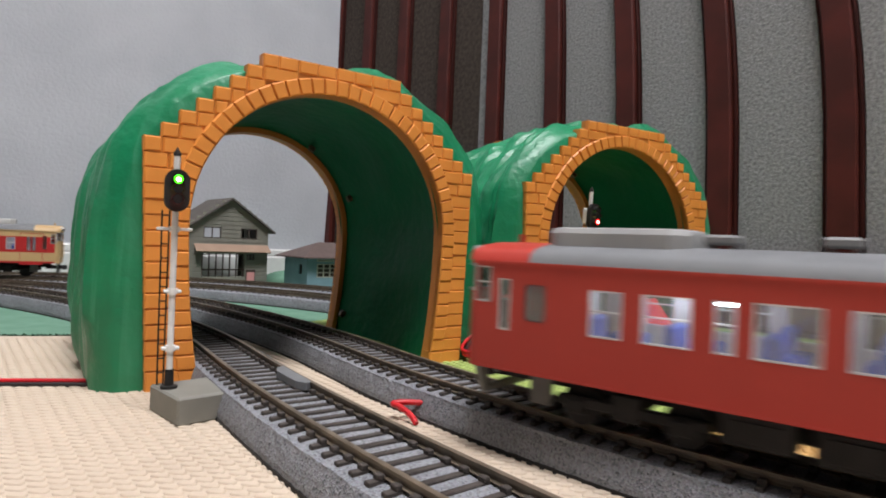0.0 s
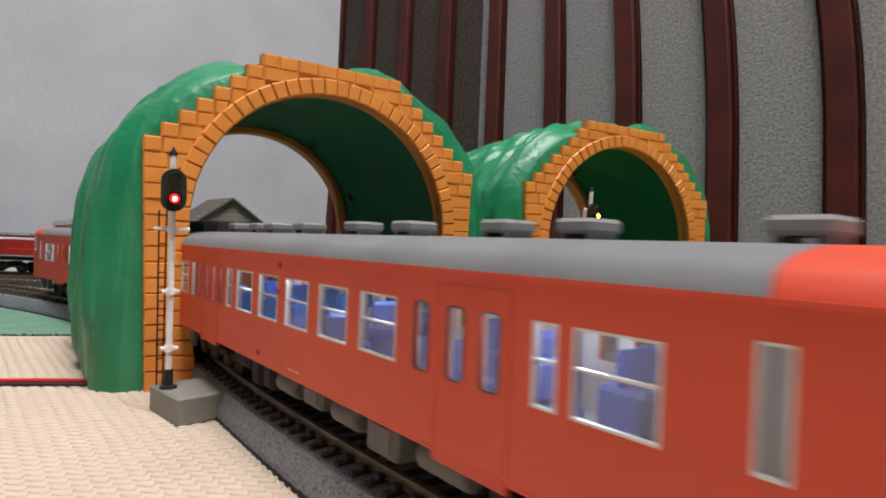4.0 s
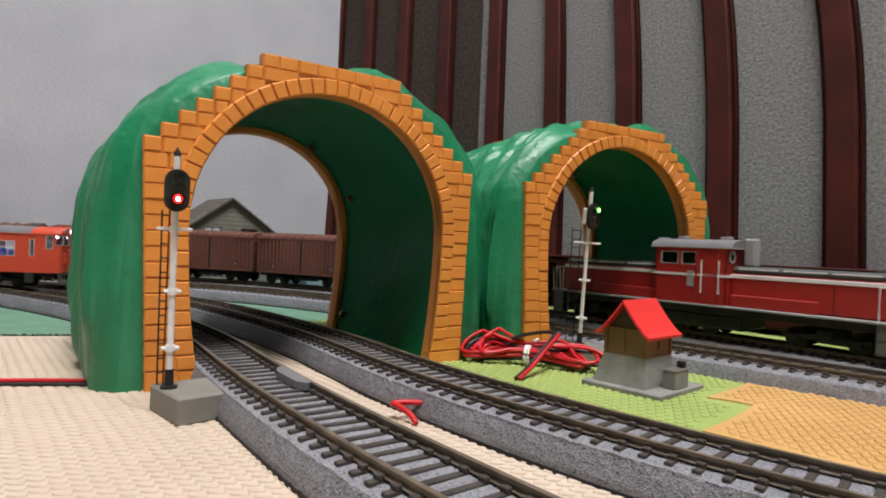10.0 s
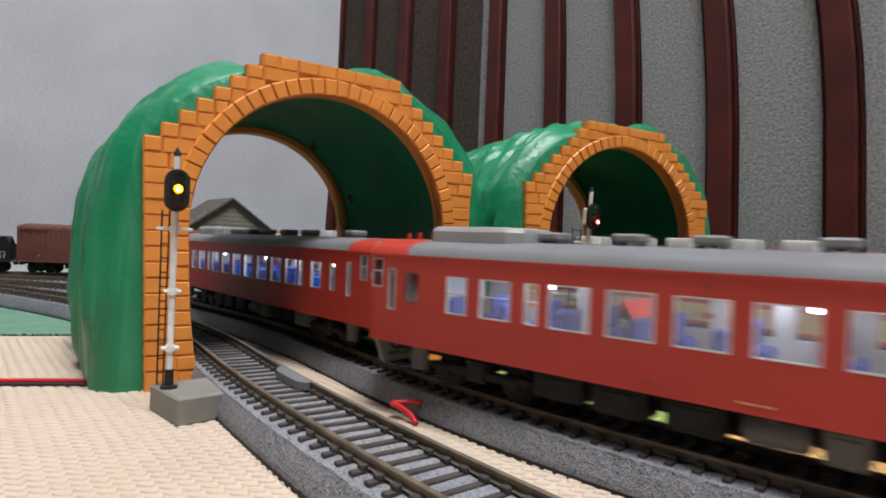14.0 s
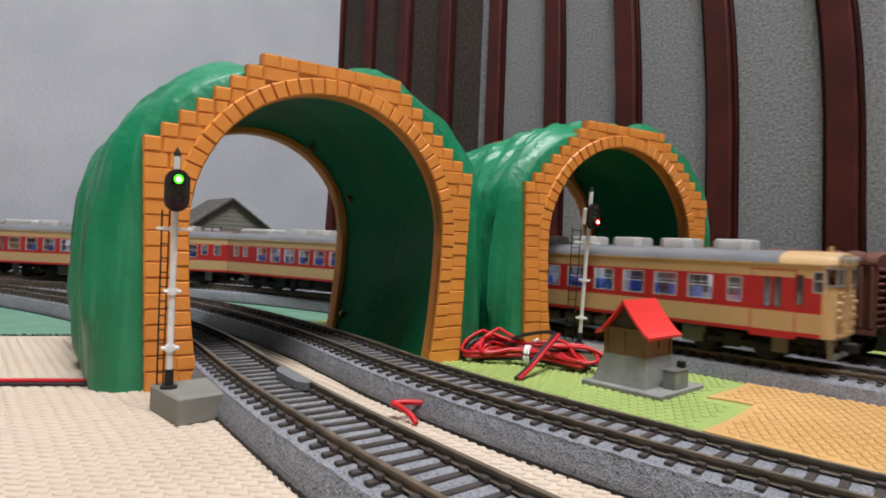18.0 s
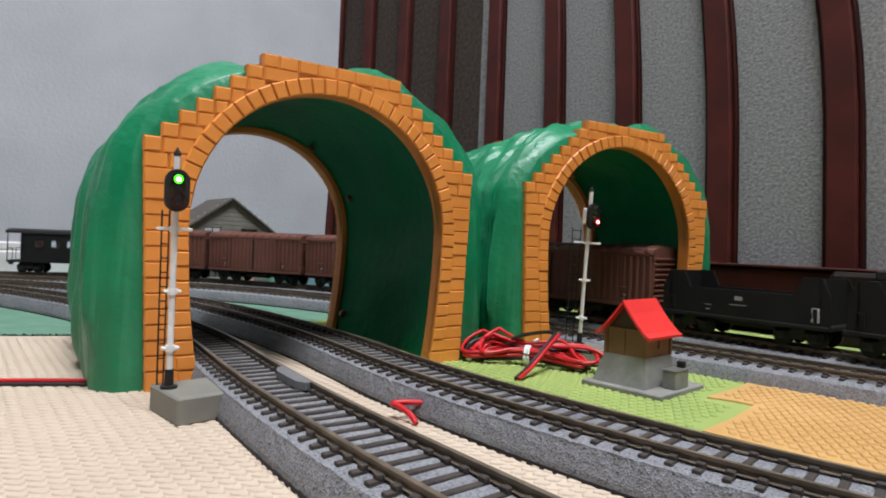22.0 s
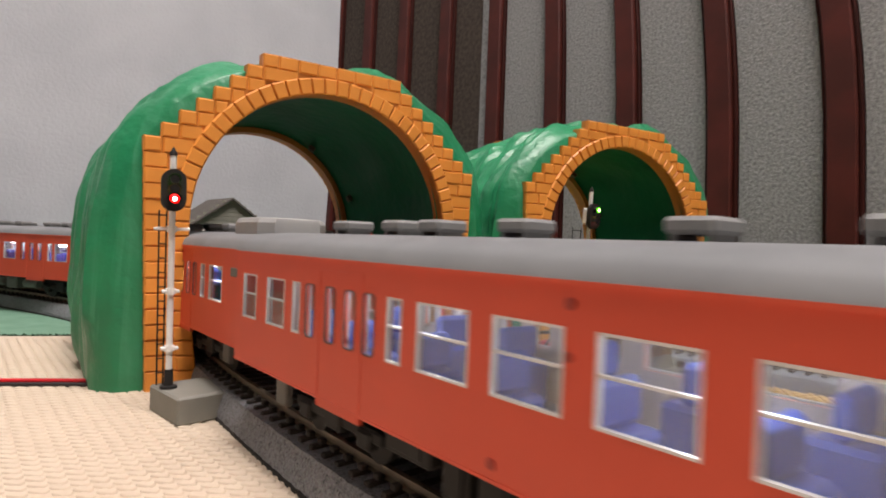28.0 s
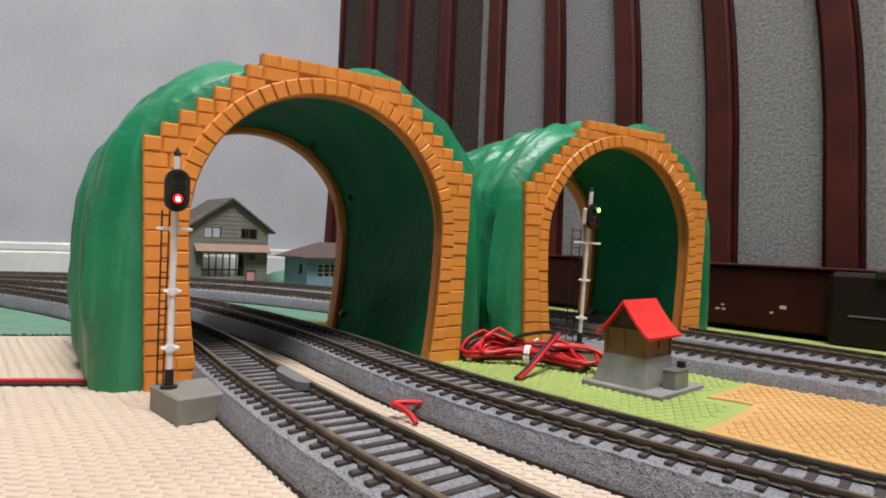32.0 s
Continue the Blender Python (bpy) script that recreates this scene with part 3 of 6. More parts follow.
def track(name, key, label, parts_to):
    tr = TRACKS[key]
    th = thing(name, label, "railway track", group="model railway tracks", kind="structure")
    rnd = random.Random(len(key))
    rows = []
    s = 0.0
    foot = 0.0168 if key in ("inner", "second") else 0.0190
    prof = ((-foot, -0.0024), (-foot + 0.0002, 0.0008), (-foot + 0.0010, 0.0040), (-foot + 0.0018, 0.0062), (-0.0148, 0.0070), (-0.009, 0.0075), (0.0, 0.0075), (0.009, 0.0075), (0.0148, 0.0070), (foot - 0.0018, 0.0062), (foot - 0.0010, 0.0040), (foot - 0.0002, 0.0008), (foot, -0.0024))
    near = 0.9
    while s < tr.length:
        c, d = tr.at(s), tr.way(s)
        nrm = Vector((d.y, -d.x))
        j = 0.00016
        rows.append([(c.x + nrm.x * u + rnd.uniform(-j, j), c.y + nrm.y * u + rnd.uniform(-j, j), z + rnd.uniform(-j, j)) for u, z in prof])
        s += 0.002 if s < near else 0.012
    rows.append(rows[0])
    part("ballast", Build().sweep(rows), BALLAST, th, "grey granular ballast bed")
    # a black strip each side stands in for the shadow at the bed's foot
    for side in (-1, 1):
        rows, s = [], 0.0
        while s < near:
            c, d = tr.at(s), tr.way(s)
            nrm = Vector((d.y, -d.x))
            rows.append([(c.x + nrm.x * side * u, c.y + nrm.y * side * u, z) for u, z in ((foot - 0.0006, -0.0023), (foot + 0.0002, -0.0023), (foot + 0.0002, -0.0008), (foot - 0.0006, -0.0004))])
            s += 0.004
        part("bed_lip", Build().sweep(rows, closed=True), UNDER, th, "black strip for the shadow under the ballast bed")
    for side in (-1, 1):
        rows, s = [], 0.0
        while s < tr.length:
            c, d = tr.at(s), tr.way(s)
            nrm = Vector((d.y, -d.x))
            rows.append([(c.x + nrm.x * (side * GAUGE + u), c.y + nrm.y * (side * GAUGE + u), z) for u, z in ((-0.0007, RAIL_TOP), (0.0007, RAIL_TOP), (0.0007, 0.0097), (0.0003, 0.0095), (0.0003, 0.0086), (0.0010, 0.0083), (0.0010, 0.0081), (-0.0010, 0.0081), (-0.0010, 0.0083), (-0.0003, 0.0086), (-0.0003, 0.0095), (-0.0007, 0.0097))])
            s += 0.004 if s < near else 0.012
        rows.append(rows[0])
        part("rail", Build().sweep(rows, closed=True, cap=False), RAIL, th)
    one = Build().box(-0.0132, 0.0132, -0.00095, 0.00095, 0.0060, 0.0081, 0.0002)
    for side in (-1, 1):
        for e in (-1, 1):
            x = side * GAUGE + e * 0.0009
            one.box(min(x, x + e * 0.0017), max(x, x + e * 0.0017), -0.0010, 0.0010, 0.0080, 0.0092, 0.0002)
    me = one.mesh("sleeper", SLEEPER)
    rest = Build()
    for k in range(int(tr.length / 0.0062)):
        s = k * 0.0062
        c, d = tr.at(s), tr.way(s)
        m = pose(c.x, c.y, 0, 0, 0, math.degrees(math.atan2(d.y, d.x)) - 90)
        if s < parts_to:
            part("sleeper", me, None, th, at=m)
        else:
            rest.add([m @ Vector(p) for p in one.v[:24]], one.f[:26])
    tagged(part("far_sleepers", rest, SLEEPER, th), kind="stuff")
    return th


# ---- toy tunnels ----
HALF_FOOT, HALF_SHOULDER, SHOULDER = 0.0686, 0.0719, 0.0900
HALF_TOP, TOP = 0.0308, 0.1274
ARCH_R, ARCH_Z, RING = 0.0554, 0.0600, 0.0066
DEEP = 0.121


def leg_inner(z):
    return ARCH_R - 0.0049 * ((ARCH_Z - z) / ARCH_Z) ** 2


def wedge(corners, y0, y1, c=0.0006):
    """A brick from four (x, z) corners, its front face cut back at the edges."""
    cx, cz = sum(p[0] for p in corners) / 4, sum(p[1] for p in corners) / 4
    size = max(abs(p[0] - cx) + abs(p[1] - cz) for p in corners)
    k = 1 - 0.8 * c * 2 / size
    inner = [(cx + (x - cx) * k, cz + (z - cz) * k) for x, z in corners]
    rows = [[(x, y1, z) for x, z in corners], [(x, y0 + c, z) for x, z in corners], [(x, y0, z) for x, z in inner]]
    return Build().sweep(rows, closed=True)


def portal(tun, y0, face, bricks=True):
    """A stepped brick front. face -1 shows its bricks towards the camera's side."""
    g = part("portal", Build().box(-HALF_TOP + 0.001, HALF_TOP - 0.001, y0 + 0.0016, y0 + 0.0054, 0.1222, TOP - 0.0008), MORTAR, tun, "orange plastic portal moulded as stepped brickwork")
    back = Build()
    rows = [(i * SHOULDER / 16 if i else -0.0021, (i + 1) * SHOULDER / 16) for i in range(16)]
    dz = (TOP - SHOULDER) / 7
    rows += [(SHOULDER + i * dz, SHOULDER + (i + 1) * dz) for i in range(7)]
    front = y0 if face < 0 else y0 + 0.007
    f0, f1 = (y0, y0 + 0.0030) if face < 0 else (y0 + 0.0075, y0 + 0.0045)
    gap = 0.00018
    rnd = random.Random(7)
    plate = {-1: [], 1: []}
    for i, (z0, z1) in enumerate(rows):
        if i < 16:
            out = HALF_FOOT + (HALF_SHOULDER - HALF_FOOT) * (z0 / SHOULDER)
        else:
            out = HALF_SHOULDER - (i - 15) * (HALF_SHOULDER - HALF_TOP) / 7
        zm = (z0 + z1) / 2
        ring = leg_inner(zm) + RING if zm < ARCH_Z else math.sqrt(max(0.0, (ARCH_R + RING) ** 2 - (zm - ARCH_Z) ** 2))
        inn = max(ring - 0.0012, 0.0)
        inp = leg_inner(z0) + 0.0008 if z0 < ARCH_Z else max(0.0003, math.sqrt(max(0.0, (ARCH_R + 0.0008) ** 2 - (z0 - ARCH_Z) ** 2)))
        for side in (-1, 1):
            plate[side] += [[(side * inp, y0 + 0.0007, z), (side * out - side * 0.0003, y0 + 0.0007, z), (side * out, y0 + 0.0058, z), (side * inp, y0 + 0.0058, z)] for z in (z0, z1)]
            if not bricks:
                continue
            wid = out - inn
            n = max(2 if i >= 14 and wid > 0.0085 else 1, round(wid / 0.0085))
            cuts = [0.0] + [(k + (0.25 if i % 2 else -0.15)) / n for k in range(1, n)] + [1.0]
            if i >= 15:
                cuts = [0.0] + [min(1.0, (wid - 0.0062 - (n - 1 - k) * (wid - 0.0062) / max(1, n - 1)) / wid) for k in range(1, n)] + [1.0]
                cuts = sorted(cuts)
            for a, b in zip(cuts, cuts[1:]):
                if b - a < 0.08:
                    continue
                xa, xb = side * (inn + wid * a), side * (inn + wid * b)
                xa, xb = min(xa, xb) + gap, max(xa, xb) - gap
                j = rnd.uniform(-0.00025, 0.00025)
                part("brick", wedge([(xa, z0 + gap), (xb, z0 + gap), (xb, z1 - gap), (xa, z1 - gap)], f0 + j, f1), BRICK, g)
    for side in (-1, 1):
        back.sweep(plate[side], closed=True)
    # the ring of the arch
    N = 34
    ring_pts = []
    for k in range(11):
        z = ARCH_Z * k / 11
        ring_pts.append((leg_inner(z), z, leg_inner(z) + RING, z))
    for k in range(N + 1):
        a = math.pi * k / N
        ring_pts.append((ARCH_R * math.cos(a), ARCH_Z + ARCH_R * math.sin(a), (ARCH_R + RING) * math.cos(a), ARCH_Z + (ARCH_R + RING) * math.sin(a)))
    for k in range(10, -1, -1):
        z = ARCH_Z * k / 11
        ring_pts.append((-leg_inner(z), z, -leg_inner(z) - RING, z))
    ya, yb = y0 + 0.0006, y0 + 0.0075
    if face > 0:
        ya, yb = y0 - 0.0005, y0 + 0.0062
    back.sweep([[(p[0], ya, p[1]), (p[2] * 1.02, ya, ARCH_Z + (p[3] - ARCH_Z) * 1.045 if p[3] > ARCH_Z else p[3]), (p[2] * 1.02, yb, ARCH_Z + (p[3] - ARCH_Z) * 1.045 if p[3] > ARCH_Z else p[3]), (p[0], yb, p[1])] for p in ring_pts], closed=True)
    part("portal_backing", back, MORTAR, g)
    if bricks:
        for p, q in zip(ring_pts, ring_pts[1:]):
            pp = [((1 - t) * p[0] + t * q[0], (1 - t) * p[1] + t * q[1]) for t in (0.035, 0.965)]
            qq = [((1 - t) * p[2] + t * q[2], (1 - t) * p[3] + t * q[3]) for t in (0.035, 0.965)]
            j = rnd.uniform(-0.0002, 0.0002)
            part("arch_brick", wedge([pp[0], qq[0], qq[1], pp[1]], f0 - 0.0006 * (1 if face < 0 else -1) + j, f1), BRICK, g)
    return g


def tunnel(place, deep=DEEP):
    q = deep / DEEP
    tun = thing("toy_tunnel", "green plastic toy tunnel with orange brick portals", "toy tunnel", place, group="toy tunnels")
    portal(tun, 0.0, -1)
    portal(tun, deep - 0.006, 1)
    # the hill: a wrinkled skin over an arched bore
    half = ((0.0850, -0.0022), (0.0872, 0.012), (0.0880, 0.030), (0.0872, 0.050), (0.0848, 0.070), (0.0798, 0.088), (0.0695, 0.1040), (0.0545, 0.1165), (0.0375, 0.1240), (0.0185, 0.1290), (0.0, 0.1308))
    prof = [(-x, z) for x, z in half] + [(x, z) for x, z in reversed(half[:-1])]
    fine = []
    for a, b in zip(prof, prof[1:]):
        fine += [((1 - t) * a[0] + t * b[0], (1 - t) * a[1] + t * b[1]) for t in (0, 0.2, 0.4, 0.6, 0.8)]
    fine.append(prof[-1])
    for _ in range(3):
        fine = [fine[0]] + [((a[0] + 2 * b[0] + c[0]) / 4, (a[1] + 2 * b[1] + c[1]) / 4) for a, b, c in zip(fine, fine[1:], fine[2:])] + [fine[-1]]
    rows = []
    ys = [0.0036, 0.0045, 0.007, 0.011] + [0.0135 + k * 0.00125 for k in range(75)] + [0.108, 0.1135, 0.1165]
    for y in ys:
        e = min(1.0, (y - 0.0035) / 0.010, (0.1165 - y) / 0.008)
        e = math.sin(max(0.0, e) * math.pi / 2)
        row = []
        for i, (x, z) in enumerate(fine):
            k = 0.900 + 0.100 * e
            f = noise.noise(Vector((x * 45, y * 40, z * 12))) * 0.0026 + 0.0012 * max(0.0, x / 0.05) + noise.noise(Vector((x * 90 + 7, y * 130, z * 18))) * 0.0036 + noise.noise(Vector((x * 34 + 1, y * 240, z * 20))) * 0.0016 + noise.noise(Vector((x * 50 + 4, y * 420, z * 30))) * 0.0006 + noise.noise(Vector((x * 260 + 3, y * 260, z * 60))) * 0.0008
            f += 0.0045 * math.exp(-((x - 0.034) / 0.022) ** 2) * max(0.0, min(1.0, (z - 0.085) / 0.03))
            f += 0.0018 * max(0.0, min(1.0, -x / 0.03)) * math.exp(-((z - 0.090) / 0.024) ** 2)
            f *= min(1.0, z / 0.01 + 0.35) * e
            n = Vector((x, z - 0.045)).normalized()
            row.append((x * k + n.x * f, y * q, z * (0.972 + 0.028 * e) + n.y * f))
        if not rows:
            rows.append([(x * 0.72, y + 0.0004, max(z * 0.93, -0.0022)) for x, y, z in row])
        rows.append(row)
    rows.append([(x * 0.72, y - 0.0004, max(z * 0.93, -0.0022)) for x, y, z in rows[-1]])
    part("hill_skin", Build().sweep(rows), SHELL, tun, "glossy green plastic hill with wrinkled folds", soft=50)
    # the bore's shade is put into its darker green
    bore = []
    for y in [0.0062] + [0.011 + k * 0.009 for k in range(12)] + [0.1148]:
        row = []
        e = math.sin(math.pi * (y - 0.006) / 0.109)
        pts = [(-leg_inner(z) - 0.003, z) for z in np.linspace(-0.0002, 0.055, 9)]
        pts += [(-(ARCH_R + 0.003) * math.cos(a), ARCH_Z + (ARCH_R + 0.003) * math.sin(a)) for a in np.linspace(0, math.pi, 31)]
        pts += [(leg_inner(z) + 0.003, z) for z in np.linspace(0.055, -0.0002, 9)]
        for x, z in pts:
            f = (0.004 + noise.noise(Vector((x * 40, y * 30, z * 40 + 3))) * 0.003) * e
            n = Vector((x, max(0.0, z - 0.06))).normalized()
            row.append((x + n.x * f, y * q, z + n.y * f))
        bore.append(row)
    part("bore_lining", Build().sweep(bore), BORE, tun, "green hollow inside of the tunnel, coloured darker for shade", soft=60)
    for x, y, z in ((-0.030, 0.105, 0.108), (0.0555, 0.104, 0.082), (0.0545, 0.106, 0.010), (0.030, 0.105, 0.110)):
        n = Vector((-x, 0, 0.055 - z)).normalized()
        p = Vector((x, y * q, z))
        part("screw_boss", Build().tube([p, p + n * 0.0025], 0.0021, 12).tube([p + n * 0.0025, p + n * 0.0028], 0.0011, 10), SCREW, tun)
    return tun


# ---- signals ----
def signal(name, label, place, height, head_z, arms, head_turn=0.0, rungs=(-0.0034, -0.0012)):
    """A colour light signal. Its three lamp discs turn their lit or dark face to the front."""
    th = thing(name, label, "railway signal", place, group="colour light signals")
    z0 = 0.0066
    part("foot", Build().box(-0.0040, 0.0150, -0.0145, 0.0085, -0.0018, z0, 0.0006), SIGNAL_BASE, th, "grey plastic foot", at=Matrix.Translation((0.0012, 0, 0)) @ Matrix.Rotation(radians(15), 4, "Z"))
    part("socket", Build().tube([(0, 0, z0), (0, 0, z0 + 0.0008), (0, 0, z0 + 0.001), (0, 0, z0 + 0.006)], [0.0026, 0.0026, 0.0014, 0.0013], 14), UNDER, th, soft=40)
    part("mast", Build().tube([(0, 0, z0 + 0.005), (0, 0, height)], 0.0010, 12), WHITE, th, soft=40)
    part("finial", Build().tube([(0, 0, height - 0.0002), (0, 0, height + 0.0006), (0, 0, height + 0.0026)], [0.0011, 0.0012, 0.0001], 12), UNDER, th, soft=40)
    for k, (z, w) in enumerate(arms):
        part("cross_arm", Build().box(-w, w, -0.0011, 0.0011, z - 0.0005, z + 0.0005, 0.0002).tube([(0, 0, z - 0.0009), (0, 0, z + 0.0009)], 0.0016, 12), WHITE, th)
    head = [(0.0036 * math.cos(a), 0.0030 + 0.0036 * math.sin(a)) for a in np.linspace(0, math.pi, 11)] + [(-0.0036 * math.cos(a), -0.0030 - 0.0036 * math.sin(a)) for a in np.linspace(0, math.pi, 11)]
    b = Build().prism([(x, z + head_z) for x, z in head], "y", -0.0040, -0.0014)
    hd = part("signal_head", b, UNDER, th, "black pill shaped head with three lamps", at=Matrix.Rotation(radians(head_turn), 4, "Z"))
    part("back_box", Build().box(-0.0022, 0.0022, -0.0014, 0.0034, head_z - 0.0042, head_z + 0.0042, 0.0006), TIE_WHITE, th, "pale grey lamp box", at=Matrix.Rotation(radians(head_turn), 4, "Z"))
    lenses = {}
    for colour, mat, dz in (("green", LENS_GREEN, 0.0033), ("yellow", LENS_YELLOW, 0.0003), ("red", LENS_RED, -0.0027)):
        hood = []
        for y in (-0.0040, -0.0062):
            hood.append([(0.0019 * math.cos(a), y, head_z + dz + 0.0019 * math.sin(a)) for a in np.linspace(-0.2, math.pi + 0.2, 14)])
        part("lamp_hood", Build().sweep(hood), UNDER, hd)
        d = Build()
        n = 18
        rim = [(math.cos(2 * math.pi * k / n), math.sin(2 * math.pi * k / n)) for k in range(n)]
        d.cur = 0
        d.sweep([[(0.0014 * u, y, 0.0014 * v) for u, v in rim] for y in (-0.0002, 0.0002)], closed=True, cap=False)
        d.add([(0.0014 * u, 0.0002, 0.0014 * v) for u, v in rim], [tuple(range(n))])
        d.cur = 1
        d.add([(0.0014 * u, -0.0002, 0.0014 * v) for u, v in rim] + [(0.0009 * u, -0.0005, 0.0009 * v) for u, v in rim], [(k, (k + 1) % n, n + (k + 1) % n, n + k) for k in range(n)] + [tuple(n + k for k in range(n))])
        d.cur = 2
        d.sweep([[(k * u, y, k * v - 0.0001) for u, v in rim] for k, y in ((0.00075, -0.0004), (0.00065, -0.0006), (0.0003, -0.0007))], closed=True)
        ln = part("lamp_disc", d, (LENS_OFF, mat, CORES[colour]), hd, colour + " lamp disc")
        ln.location = (0, -0.0058, head_z + dz)
        lenses[colour] = (ln, Vector((0, -0.0058, head_z + dz)))
    lad = Build()
    for x in rungs:
        lad.tube([(x * 0.8 - 0.0002, 0.006, 0.0005), (x, 0.0042, head_z - 0.006)], 0.00028, 5)
    part("ladder_rail", lad, UNDER, th)
    z = 0.006
    while z < head_z - 0.007:
        part("ladder_rung", Build().tube([(rungs[0], 0.0050, z), (rungs[1], 0.0050, z)], 0.00025, 5), UNDER, th)
        z += 0.0046
    return th, lenses


# ---- trackside things ----
def hut():
    d = Vector((0.0264, -0.0224)).normalized()
    th = thing("trackside_hut", "brown boarded toy hut with red roof on a grey stone plinth", "toy hut", pose(0.0850, 0.2472, 0.0, 0, 0, math.degrees(math.atan2(d.y, d.x)) - 7))
    part("slab", Build().box(-0.0185, 0.0165, -0.0178, 0.0190, 0.0, 0.0022, 0.0004), CONCRETE, th, "grey base slab")
    lo, hi = (-0.0155, 0.0080, -0.0140, 0.0125), (-0.0124, 0.0060, -0.0110, 0.0100)
    rows = [[(r[0], r[2], z), (r[1], r[2], z), (r[1], r[3], z), (r[0], r[3], z)] for r, z in ((lo, 0.0022), (hi, 0.0138))]
    part("plinth", Build().sweep(rows, closed=True), CONCRETE, th, "tapered grey stone plinth")
    part("step_block", Build().box(0.0095, 0.0150, -0.0035, 0.0075, 0.0022, 0.0094, 0.0003), CONCRETE, th)
    part("step_cap", Build().box(0.0092, 0.0153, -0.0038, 0.0078, 0.0094, 0.0096, 0.0002), UNDER_GREY, th)
    part("peg", Build().box(0.0105, 0.0135, 0.0060, 0.0085, 0.0096, 0.0122, 0.0003), UNDER, th)
    x0, x1, y0, y1 = -0.0118, 0.0056, -0.0105, 0.0095
    part("hut_wall", Build().panel(x0, x1, 0.0138, 0.0245, [], lambda u, v, w: (u, y0 + w, v), 0.001).panel(x0, x1, 0.0138, 0.0245, [], lambda u, v, w: (u, y1 - w, v), 0.001).panel(y0, y1, 0.0138, 0.0245, [(-0.0007, 0.0007, 0.0168, 0.0210)], lambda u, v, w: (x1 - w, u, v), 0.001).panel(y0, y1, 0.0138, 0.0245, [], lambda u, v, w: (x0 + w, u, v), 0.001), HUT_WOOD, th)
    for x in (x0, x1):
        for y in (y0, y1):
            part("corner_post", Build().box(x - 0.0007, x + 0.0007, y - 0.0007, y + 0.0007, 0.0138, 0.0246), HUT_WOOD, th)
    part("cross_rail", Build().box(x0 - 0.0004, x1 + 0.0004, y0 - 0.0005, y0 + 0.0002, 0.0236, 0.0246).box(x0 + 0.0075, x0 + 0.0085, y0 - 0.0004, y0 + 0.0002, 0.0138, 0.0246), HUT_WOOD, th)
    xm = (x0 + x1) / 2
    gab = [(x0, 0.0245), (x1, 0.0245), (xm, 0.0350)]
    part("gable", Build().prism([(u, v) for u, v in gab], "y", y0 + 0.0002, y0 + 0.0010).prism(gab, "y", y1 - 0.001, y1 - 0.0002), DARK_WOOD, th)
    # the roof sweeps out towards its eaves
    ys = (y0 - 0.0035, y1 + 0.0035)
    for s in (-1, 1):
        prof = [(xm, 0.0362), (xm + s * 0.0035, 0.0312), (xm + s * 0.0068, 0.0272), (xm + s * 0.0100, 0.0238), (xm + s * 0.0122, 0.0224)]
        prof += [(x - s * 0.0002, z - 0.0011) for x, z in reversed(prof)]
        part("roof_slope", Build().sweep([[(x, y, z) for x, z in prof] for y in ys], closed=True), HUT_ROOF, th, "bright red curved roof slope")


